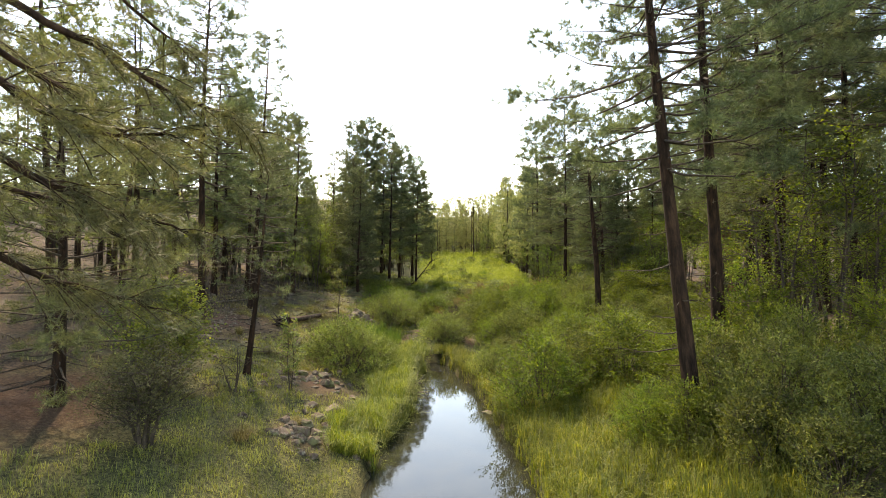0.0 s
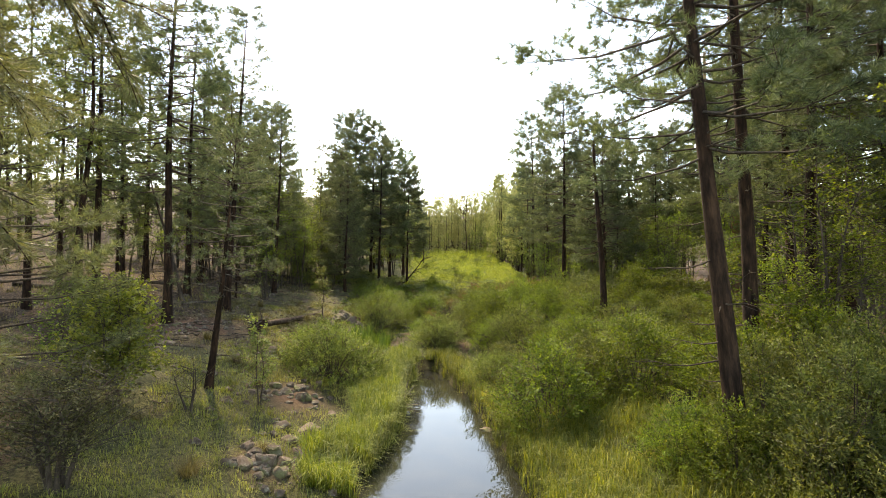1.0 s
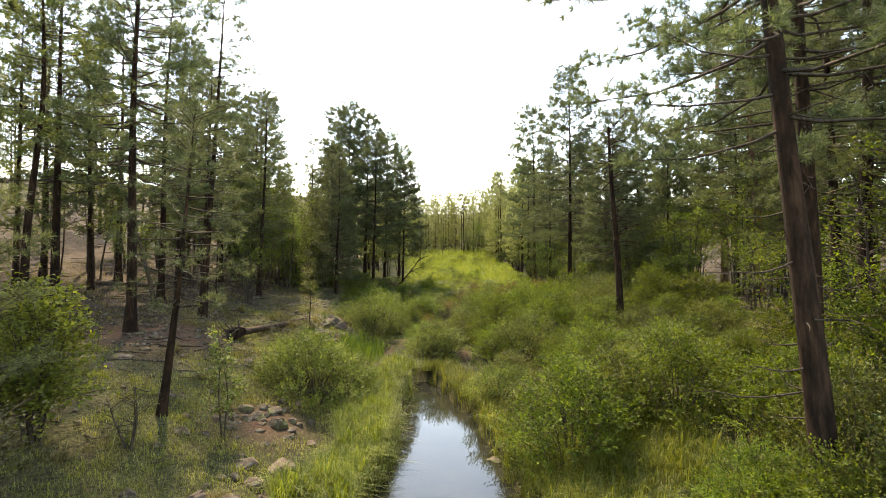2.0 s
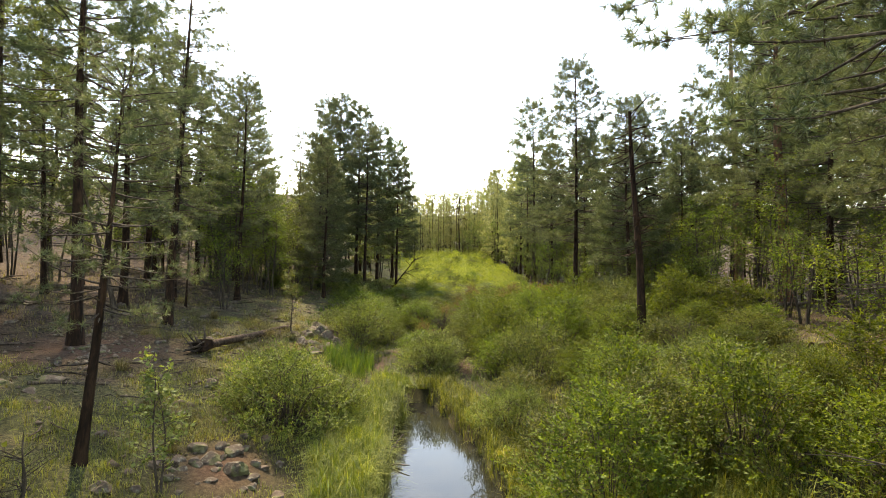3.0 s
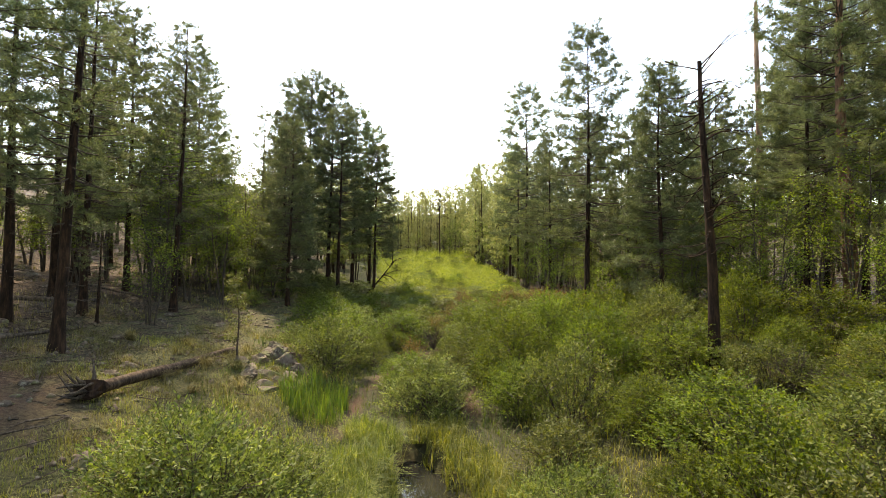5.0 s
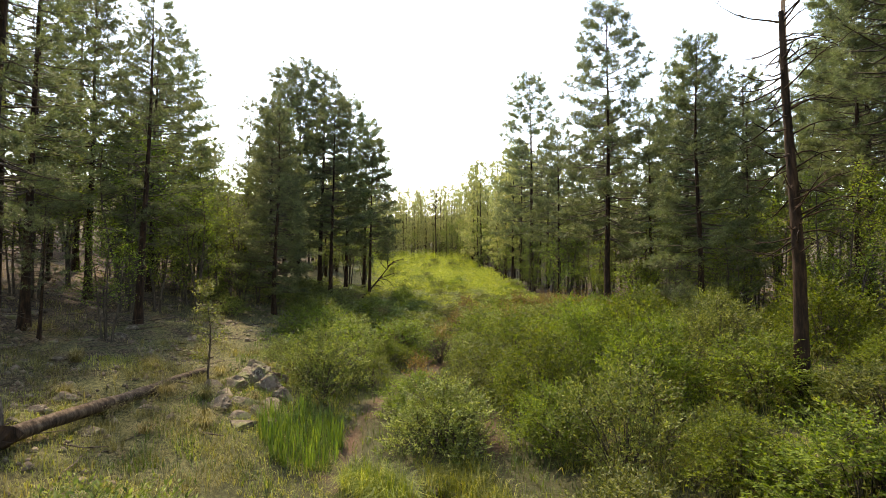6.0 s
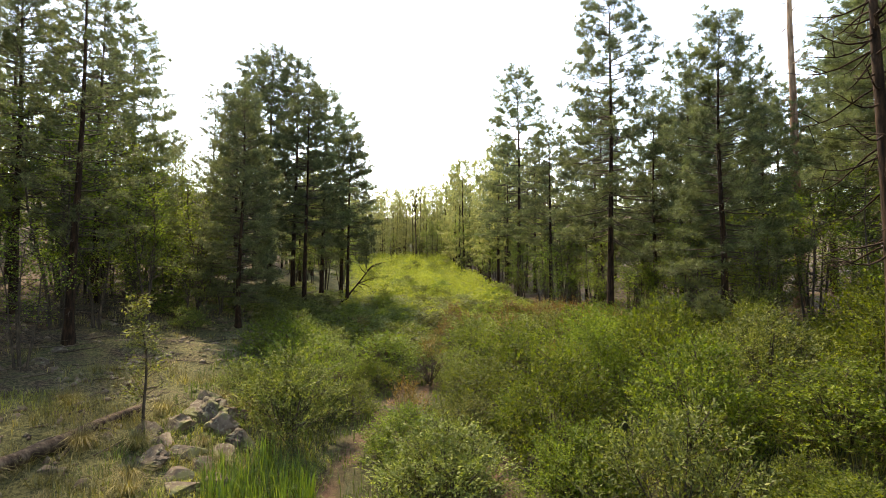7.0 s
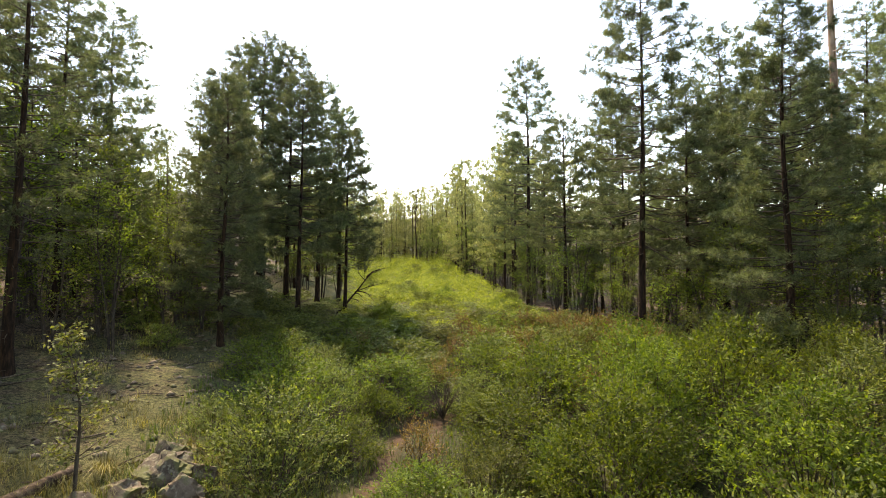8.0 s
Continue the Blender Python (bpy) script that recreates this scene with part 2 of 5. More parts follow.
BANK_L = [-2.1, -1.75, -1.65, -1.5, -1.12, -1.1, -1.28, -1.15, -0.85, -0.62, -0.42]
BANK_R = [2.4, 1.95, 1.95, 1.85, 1.55, 1.25, 1.25, 0.75, 0.42, 0.05, -0.4]


def creek_mid(y):
    return 0.5 * (ramp_of(y, BANK_Y, BANK_L) + ramp_of(y, BANK_Y, BANK_R))


def creek_half(y):
    return 0.5 * (ramp_of(y, BANK_Y, BANK_R) - ramp_of(y, BANK_Y, BANK_L))


def ground_z(x, y):
    x, y = np.asarray(x, float), np.asarray(y, float)
    z = ramp_of(y, [-60, 10, 26, 36, 60, 90, 104, 116, 160, 400], [-1.3, -1.3, -1.25, -0.85, 0.0, 1.2, 2.5, 3.4, 8, 30])
    z = z + ramp_of(-x, [2.2, 3, 4, 6, 10, 16, 20, 28, 40, 120], [0, 0.15, 0.65, 1.15, 1.9, 2.6, 3.2, 5, 8, 16])
    z = z + ramp_of(x, [2.5, 4, 7, 11, 18], [0, 0.3, 1.45, 2.3, 2.4]) * ramp_of(y, [29, 34, 40, 50, 62, 90], [1, 0.85, 0.45, 0.28, 0.08, 0.08])
    z = z + ramp_of(x, [18, 30, 60, 120], [0, 1.2, 3.6, 8.6])
    far = np.clip((np.abs(x) + np.abs(y)) / 10, 0, 1)
    z = z + 0.10 * fuzz(x, y, 0.55, 1) + 0.05 * fuzz(x, y, 1.7, 2) * far + 0.02 * fuzz(x, y, 4.9, 3)
    q = (creek_half(y) + 0.25 - np.abs(x - creek_mid(y)) + 0.12 * fuzz(x, y, 2.3, 4)) / 0.3
    q = np.clip(q, 0, 1) * (y < 26.6)
    return z - 1.1 * q * q * (3 - 2 * q)


def spot(x, y):
    return float(ground_z(x, y))


RUTS = (((-0.9, 26.8), (-2.4, 27.6), (-2.0, 30.5), (-1.1, 34.0), (-0.26, 36.5), (0.3, 37.8), (1.5, 39.4)), ((1.3, 28.6), (1.55, 30.0), (1.75, 31.6)), ((-0.4, 32.4), (-0.2, 33.2), (0.4, 36.1), (1.0, 37.6)))


def near_line(x, y, pts):
    best = np.full(np.shape(x), 99.0)
    for (ax, ay), (bx, by) in zip(pts, pts[1:]):
        t = np.clip(((x - ax) * (bx - ax) + (y - ay) * (by - ay)) / ((bx - ax) ** 2 + (by - ay) ** 2), 0, 1)
        best = np.minimum(best, np.hypot(x - ax - t * (bx - ax), y - ay - t * (by - ay)))
    return best


def trail(x, y):
    """Bare earth: the dry bed and wheel ruts, the scraped patch by the fallen pine, the crumbling bank, and brown
    ground that also stands in for the low pine's shadow.
    """
    x, y = np.asarray(x, float), np.asarray(y, float)
    rag = 0.08 * fuzz(x, y, 3.1, 6)
    a = np.exp(-((np.minimum.reduce([near_line(x, y, r) for r in RUTS]) + rag) / 0.2) ** 2)
    c = np.exp(-(((x + 10.0) / 2.3) ** 2 + ((y - 24.3) / 1.9) ** 2))
    d = np.exp(-(((x - 12.2) / 2.2) ** 2 + ((y - 14.5) / 3.0) ** 2))
    e = np.exp(-(((x + 4.3) / 0.9) ** 2 + ((y - 18.3) / 1.2) ** 2))
    g = np.exp(-(((x + 3.7) / 0.6) ** 2 + ((y - 13.7) / 0.7) ** 2))
    # brown litter patch, doubling as painted shadow under the low pine
    h = np.exp(-(((x + 9.3) / 1.8) ** 2 + ((y - 12.3) / 2.6) ** 2))
    k = np.exp(-(((x - 11.0) / 1.6) ** 2 + ((y - 61.6) / 1.6) ** 2))
    return np.clip(np.maximum.reduce([a, 1.2 * k, 1.3 * c, 1.3 * d, e, g, 1.2 * h]), 0, 1)


def build_ground():
    xs = np.concatenate([-np.geomspace(45, 900, 26)[::-1], np.arange(-44.5, 45, 0.4), np.geomspace(45.5, 900, 26)])
    ys = np.concatenate([-np.geomspace(12, 500, 18)[::-1], np.arange(-11.5, 70, 0.4), np.geomspace(70.5, 1500, 60)])
    gx, gy = np.meshgrid(xs, ys)
    gz = ground_z(gx, gy)
    v = np.stack([gx, gy, gz], -1).reshape(-1, 3)
    nx, ny = len(xs), len(ys)
    i = (np.arange(ny - 1)[:, None] * nx + np.arange(nx - 1)).ravel()
    f = np.stack([i, i + 1, i + 1 + nx, i + nx], 1)
    me = mesh_of("ground", v, f, np.full(len(f), 4), True)
    col = me.color_attributes.new("cover", "FLOAT_COLOR", "POINT")
    x, y = v[:, 0], v[:, 1]
    meadow = np.clip((ramp_of(x, [-14, -7, -4, 6, 9, 13], [0.1, 0.75, 1, 1, 0.6, 0.1])), 0, 1)
    bed = (np.abs(x - creek_mid(y)) < creek_half(y) + 0.2) & (y < 26.6)
    bare = np.maximum(trail(x, y), 0.35 * bed)
    # where the shade between willows is put into the ground colour
    lush = ramp_of(x, [-6, -3, 7, 11], [0, 1, 1, 0.2]) * (y > 15) * np.clip((54 - y) / 5, 0, 1)
    data = np.stack([meadow, bare, lush, 1 + 0 * x], 1).astype(np.float32)
    col.data.foreach_set("color", data.ravel())
    single("ground", me, ground_material(), "uneven forest floor with needle litter, turf and bare reddish earth", "ground", kind="structure")


build_ground()
ys = np.arange(-40, 27.4, 0.6)
wv = np.concatenate([np.stack([creek_mid(ys) + s * (creek_half(ys) + 0.5), ys, 0 * ys - 1.65], 1) for s in (-1, 1)])
k = np.arange(len(ys) - 1)
wf = np.stack([k, k + len(ys), k + len(ys) + 1, k + 1], 1)
single("water", mesh_of("water", wv, wf, np.full(len(wf), 4)), water_material(), "still narrow creek pool reflecting the pale sky", "water", kind="structure")


# ---- plants ----
def pine(name, height, low, spread, girth, label, bushy=1.0, blades=7, needle=0.2, wide=0.03, bare=14, lean=(0, 0), cls=NEEDLE, skin=BARK, step=0.45, seed=0, group="pines", single_stubs=False, fine=True, taper=0.7, ruffle=0.02, skeleton_shown=True, gaps=0.0):
    """A pine: bent tapered trunk, whorls of limbs from height low up, needle brushes on their outer twigs, dead stubs below."""
    global rng
    rng = np.random.default_rng(100 + seed)
    top = thing(name, label, "tree", group)
    h = np.linspace(-0.25, height, 14)
    bend = rng.normal(0, 0.05, 2)
    ax = np.stack([lean[0] * h + bend[0] * np.sin(h * 0.5), lean[1] * h + bend[1] * np.sin(h * 0.4 + 1), h], 1)
    rad = girth * (1 - 0.93 * np.clip(h / height, 0, 1) ** 0.9) + girth * 0.45 * np.exp(-np.clip(h, 0, 9) * 3.5)
    tr = Soup()
    tr.tube(ax, rad, 10 if fine else 7, 0.06)
    part("trunk", tr.mesh("trunk"), skin, top)

    def axis(z):
        return np.array([np.interp(z, h, ax[:, 0]), np.interp(z, h, ax[:, 1]), z])
    limbs, at, way = Soup(), [], []
    z = low
    turn = rng.uniform(0, 6.28)
    while z < height - 0.15:
        u = (z - low) / (height - low)
        for b in range(rng.integers(3, 6)):
            turn += 2.4 + rng.normal(0, 0.35)
            if gaps and rng.uniform() < gaps:
                continue
            ln = spread * ((1 - u) ** taper) * (0.6 + 0.4 * min(1, u * 4 + 0.15)) * rng.uniform(0.5, 1.2) + (0.45 if fine else 0.3)
            rise = -0.15 + 0.7 * u + rng.normal(0, 0.14)
            sag = 0.3 * (1 - u) + 0.06
            s = np.linspace(0, 1, 6)
            out = np.array([math.cos(turn), math.sin(turn), 0])
            side = np.array([-out[1], out[0], 0])
            wig = rng.normal(0, 0.08, 2)
            p0 = axis(z + rng.uniform(-0.2, 0.2))
            pts = p0 + np.outer(s * ln, out) + np.outer(ln * (rise * s + sag * (s * s - 0.7 * s)), [0, 0, 1]) + np.outer(ln * wig[0] * np.sin(s * 4), side)
            if fine:
                limbs.tube(pts[[0, 1, 3, 5]], np.interp([0, 0.2, 0.6, 1], [0, 1], [0.008 + 0.009 * ln, 0.004]), 4)
            elif skeleton_shown:
                limbs.tube(pts[[0, 2, 5]], [0.010 + 0.011 * ln, 0.014, 0.006], 3)
            count = max(8 if fine else 4, int(bushy * ln * 4.2))
            for c in range(count):
                q = rng.uniform(0.3, 1.0) ** 0.65
                base = np.array([np.interp(q, s, pts[:, i]) for i in range(3)])
                sgn = 1 if c % 2 else -1
                dr = unit(out * rng.uniform(0.3, 1.0) + side * sgn * rng.uniform(0.3, 1.0) * (1.15 - 0.7 * q) + np.array([0, 0, rng.uniform(-0.1, 0.7)]))
                tl = rng.uniform(0.15, 0.42) * (0.45 + 0.3 * ln) * (1.25 - 0.6 * q)
                tip = base + dr * tl
                if fine and c % 4 == 0:
                    limbs.tube(np.stack([base, base + dr * tl * 0.55 + [0, 0, -0.01], tip]), [0.008, 0.006, 0.004], 3)
                for e in range(1 + (tl > 0.32) + (tl > 0.6)):
                    at.append(base + dr * tl * (1.05 - 0.26 * e) + rng.normal(0, 0.03 + ruffle, 3))
                    way.append(unit(dr + [0, 0, 0.3]))
            at.append(pts[-1])
            way.append(unit(pts[-1] - pts[-2]))
        z += step * rng.uniform(0.75, 1.25) * (1.0 - 0.5 * u)
    for b in range(bare):
        z0 = rng.uniform(min(1.2, low * 0.4), low + 0.8)
        a = rng.uniform(0, 6.28)
        ln = rng.uniform(0.25, 1.0) * (0.4 + 0.35 * spread)
        o = np.array([math.cos(a), math.sin(a), rng.uniform(-0.25, 0.2)])
        q = np.linspace(0, 1, 6 if fine else 3)
        pts = axis(z0) + np.outer(q * ln, o) + np.outer(ln * 0.05 * np.sin(q * 5 + a), [0.4, -0.4, 1])
        stub = Soup() if single_stubs else limbs
        stub.tube(pts, np.interp(q, [0, 1], [0.02, 0.004]), 4)
        if ln > 0.7 and fine:
            for e in (0.45, 0.62, 0.8):
                b0 = np.array([np.interp(e, q, pts[:, i]) for i in range(3)])
                d = (o + rng.normal(0, 0.6, 3)) * ln * 0.25
                stub.tube(np.stack([b0, b0 + d * 0.5, b0 + d]), [0.008, 0.006, 0.003], 3)
        if single_stubs:
            part("dead_branch", stub.mesh("dead_branch"), TWIG, top)
    tagged(part("branching", limbs.mesh("branching"), TWIG, top), kind="stuff")
    tagged(part("crown", needle_mesh("crown", np.array(at), np.array(way), blades, needle, wide), cls, top), kind="stuff")
    return top


def branchy(name, height, spread, label, stems=3, limbs_n=16, leaves=14, leaf=(0.085, 0.055), cls=OAK, skin=TWIG, girth=0.05, seed=0, group="", category="tree", low=0.3, part_name="crown"):
    """A leafy tree or sapling: forked stems, side limbs and clusters of leaves at their ends."""
    global rng
    rng = np.random.default_rng(300 + seed)
    top = thing(name, label, category, group)
    wood, at, way = Soup(), [], []
    for s in range(stems):
        a = rng.uniform(0, 6.28)
        off = np.array([math.cos(a), math.sin(a), 0]) * (0.0 if stems == 1 else spread * rng.uniform(0.15, 0.5))
        hh = height * rng.uniform(0.75, 1.0)
        q = np.linspace(-0.04, 1, 8)
        ax = 0.22 * off + np.outer(np.clip(q, 0, 1) ** 1.3, off) + np.outer(q * hh, [0, 0, 1]) + 0.04 * height * np.stack([np.sin(q * 5 + a), np.cos(q * 4 + 2 * a), 0 * q], 1) * q[:, None]
        stem = Soup()
        stem.tube(ax, girth * np.interp(q, [0, 1], [1, 0.12]), 6, 0.08)
        part("trunk" if stems == 1 else "stem", stem.mesh("stem"), skin, top)
        for b in range(limbs_n):
            w = rng.uniform(low, 1.0)
            base = np.array([np.interp(w, q, ax[:, i]) for i in range(3)])
            t = rng.uniform(0, 6.28)
            ln = spread * (1.05 - 0.65 * (w - low) / (1.01 - low)) * rng.uniform(0.4, 1.0)
            dr = np.array([math.cos(t), math.sin(t), rng.uniform(0.05, 0.8)])
            pts = base + np.outer(np.linspace(0, 1, 4) * ln, dr) + np.outer([0, 0.02, 0.0, -0.06], [0, 0, ln])
            wood.tube(pts[[0, 2, 3]], np.interp([0, 0.66, 1], [0, 1], [0.3 * girth, 0.05 * girth + 0.002]), 3)
            for c in range(leaves):
                e = rng.uniform(0.3, 1.05)
                at.append(np.array([np.interp(e, np.linspace(0, 1, 4), pts[:, i]) for i in range(3)]) + rng.normal(0, 0.11 * spread * 0.6 + 0.02, 3))
                way.append(unit(dr + rng.normal(0, 0.8, 3) + [0, 0, -0.2]))
    tagged(part("branching", wood.mesh("branching"), skin, top), kind="stuff")
    part(part_name, leaf_mesh(part_name, np.array(at), np.array(way), *leaf, 0.7), cls, top)
    return top


def shrub(name, radius, height, label, lobes=14, sprays=30, leaves=11, leaf=(0.095, 0.034), shoot=0.34, cls=WILLOW, seed=0, group="creekside willows", level=0.0):
    """A shrub: thin stems fanning from one root into rounded lobes, each a dense shell of leafy shoots; level: 0 for upright willow shoots, 1 for flat spreading sprays."""
    global rng
    rng = np.random.default_rng(500 + seed)
    top = thing(name, label, "shrub", group)
    wood, at, way = Soup(), [], []
    for s in range(lobes):
        a, up = 2.4 * s + rng.normal(0, 0.3), np.clip(1.02 - (s + rng.uniform(0, 0.9)) / lobes, 0.08, 1.0)
        size = radius * rng.uniform(0.24, 0.38)
        r = radius * 0.74 * math.sqrt(1 - up * up) * rng.uniform(0.75, 1.05)
        mid = np.array([math.cos(a) * r, math.sin(a) * r, (height * up - 0.5 * size) * rng.uniform(0.78, 1.06)])
        root = np.array([mid[0] * 0.25, mid[1] * 0.25, -0.1])
        q = np.linspace(0, 1, 4)
        for w in range(2):
            end = mid + rng.normal(0, 0.3, 3) * size
            wood.tube(np.outer(1 - q, root) + np.outer(q, end) + np.outer(q * (1 - q), [0, 0, 0.3 * height]), np.interp(q, [0, 1], [0.014, 0.005]), 3)
        d = spin(sprays)
        d[:, 2] = np.where(d[:, 2] < -0.25, -d[:, 2], d[:, 2])
        foot = mid + d * size * [1, 1, 0.85] * rng.uniform(0.45, 0.95, (sprays, 1))
        lift = 0.75 - 0.6 * level
        grow = unit(d * [0.75, 0.75, 0.4] * (1 + 0.5 * level) + np.array([mid[0], mid[1], 0]) * 0.3 / radius + rng.normal(0, 0.2, (sprays, 3)) + [0, 0, lift])
        ln = shoot * rng.uniform(0.5, 1.45, (sprays, 1))
        if shoot > 0.2:
            for b, g, l in zip(foot[::6], grow[::6], ln[::6]):
                wood.tube(np.stack([b * 0.5 + mid * 0.5, b + g * l * 0.4, b + g * l]), [0.006, 0.004, 0.002], 3)
        e = np.tile(np.linspace(0.05, 1.0, leaves), sprays)[:, None] + rng.normal(0, 0.04, (sprays * leaves, 1))
        g = np.repeat(grow, leaves, 0)
        around = unit(np.cross(g, spin(sprays * leaves)))
        flat = unit(np.cross(g, [0, 0, 1.0])) * np.where(rng.uniform(size=(sprays * leaves, 1)) < 0.5, 1, -1)
        fl = unit(around * (1 - 0.75 * level) + flat * level)
        at.append(np.repeat(foot, leaves, 0) + g * np.repeat(ln, leaves, 0) * e - np.array([[0, 0, 0.25 * level]]) * e * e * np.repeat(ln, leaves, 0))
        way.append(unit(g * (0.35 + 0.6 * e) + fl * (1.05 - 0.55 * e) - np.array([[0, 0, 0.25 * level]])))
    tagged(part("branching", wood.mesh("branching"), TWIG, top), kind="stuff")
    tagged(part("foliage", leaf_mesh("foliage", np.concatenate(at), np.concatenate(way), *leaf, 0.9 - 0.45 * level), cls, top), kind="stuff")
    return top


def stand(ob, x, y, turn=0.0, size=1.0, tall=1.0, sink=0.0, lean=(0.0, 0.0)):
    """Puts the first of a kind at its place."""
    ob.matrix_basis = placed(x, y, turn, size, tall, sink, lean)
    return ob


def placed(x, y, turn=0.0, size=1.0, tall=1.0, sink=0.0, lean=(0.0, 0.0)):
    """A pose on the ground; lean: degrees towards +x and +y."""
    tip = Euler((radians(-lean[1]), radians(lean[0]), 0)).to_matrix().to_4x4()
    return Matrix.Translation((x, y, spot(x, y) - sink)) @ tip @ Matrix.Rotation(radians(turn), 4, "Z") @ Matrix.Diagonal((size, size, size * tall, 1))


def repeat(kinds, used, k, m):
    """The first use of a kind places the kind itself, later ones are copies."""
    ob = kinds[k]
    if k in used:
        ob = copy_thing(ob, m)
    used.add(k)
    ob.matrix_basis = m
    return ob


def blades_mesh(name, clumps, per, spread, height, width, droop=0.35):
    """Grass in clumps: each blade a bent tapering strip that leans out of its clump."""
    n = len(clumps) * per
    a = rng.uniform(0, 2 * np.pi, n)
    out = np.stack([np.cos(a), np.sin(a), 0 * a], 1)
    side = np.stack([-np.sin(a), np.cos(a), 0 * a], 1)
    r = spread * np.sqrt(rng.uniform(0, 1, n))
    xy = np.repeat(clumps, per, 0) + out[:, :2] * r[:, None]
    tall = np.repeat(rng.uniform(0.6, 1.2, len(clumps)), per)
    h = (height * tall * rng.uniform(0.5, 1.15, n))[:, None]
    root = np.concatenate([xy, ground_z(xy[:, 0], xy[:, 1])[:, None]], 1) - [0, 0, 0.03]
    bend = (droop * rng.uniform(0.1, 1.3, n))[:, None] * h
    w = width * rng.uniform(0.6, 1.2, (n, 1))
    up = np.array([[0, 0, 1.0]])
    turn = rng.normal(0, 0.5, (n, 1))
    out = unit(out + side * turn)
    mid = root + up * h * 0.65 + out * bend * 0.3
    tip = root + up * (h - 0.45 * bend) + out * bend
    v = np.stack([root - side * w / 2, root + side * w / 2, mid + side * w * 0.4, mid - side * w * 0.4, tip], 1)
    k = np.arange(n)[:, None] * 5
    loops = np.concatenate([k + [0, 1, 2, 3], k + [3, 2, 4]], 1)
    return mesh_of(name, v, loops, np.tile([4, 3], n))


def scatter(n, x0, x1, y0, y1, keep):
    p = np.stack([rng.uniform(x0, x1, n), rng.uniform(y0, y1, n)], 1)
    return p[keep(p[:, 0], p[:, 1])]


def rock_mesh(name, sx, sy, sz, seed, detail=3, rough=0.42):
    bm = bmesh.new()
    bmesh.ops.create_icosphere(bm, subdivisions=detail, radius=1.0)
    off = Vector((seed * 3.7, seed * 1.9, seed * 5.3))
    for v in bm.verts:
        d = v.co.normalized()
        r = 1 + rough * noise.noise(d * 1.3 + off) + 0.5 * rough * noise.noise(d * 3.1 + off) + 0.3 * rough * noise.noise(d * 7 + off) + 0.2 * rough * noise.noise(d * 15 + off)
        c = noise.cell_vector(d * 1.2 + off)
        d = d * r + 0.12 * (c - Vector((0.5, 0.5, 0.5)))
        v.co = Vector((d.x * sx, d.y * sy, max(d.z, -0.45) * sz))
    gen = np.random.default_rng(int(seed) + 40)
    for k in range(9):
        n = Vector(gen.normal(size=3)).normalized()
        reach, scale = gen.uniform(0.55, 0.85), Vector((sx, sy, sz))
        for v in bm.verts:
            u = Vector((v.co.x / sx, v.co.y / sy, v.co.z / sz))
            over = u.dot(n) - reach
            if over > 0:
                u = u - n * over * 0.92
                v.co = Vector((u.x * scale.x, u.y * scale.y, u.z * scale.z))
    for f in bm.faces:
        f.smooth = False
    data = bpy.data.meshes.new(name)
    bm.to_mesh(data)
    bm.free()
    return data


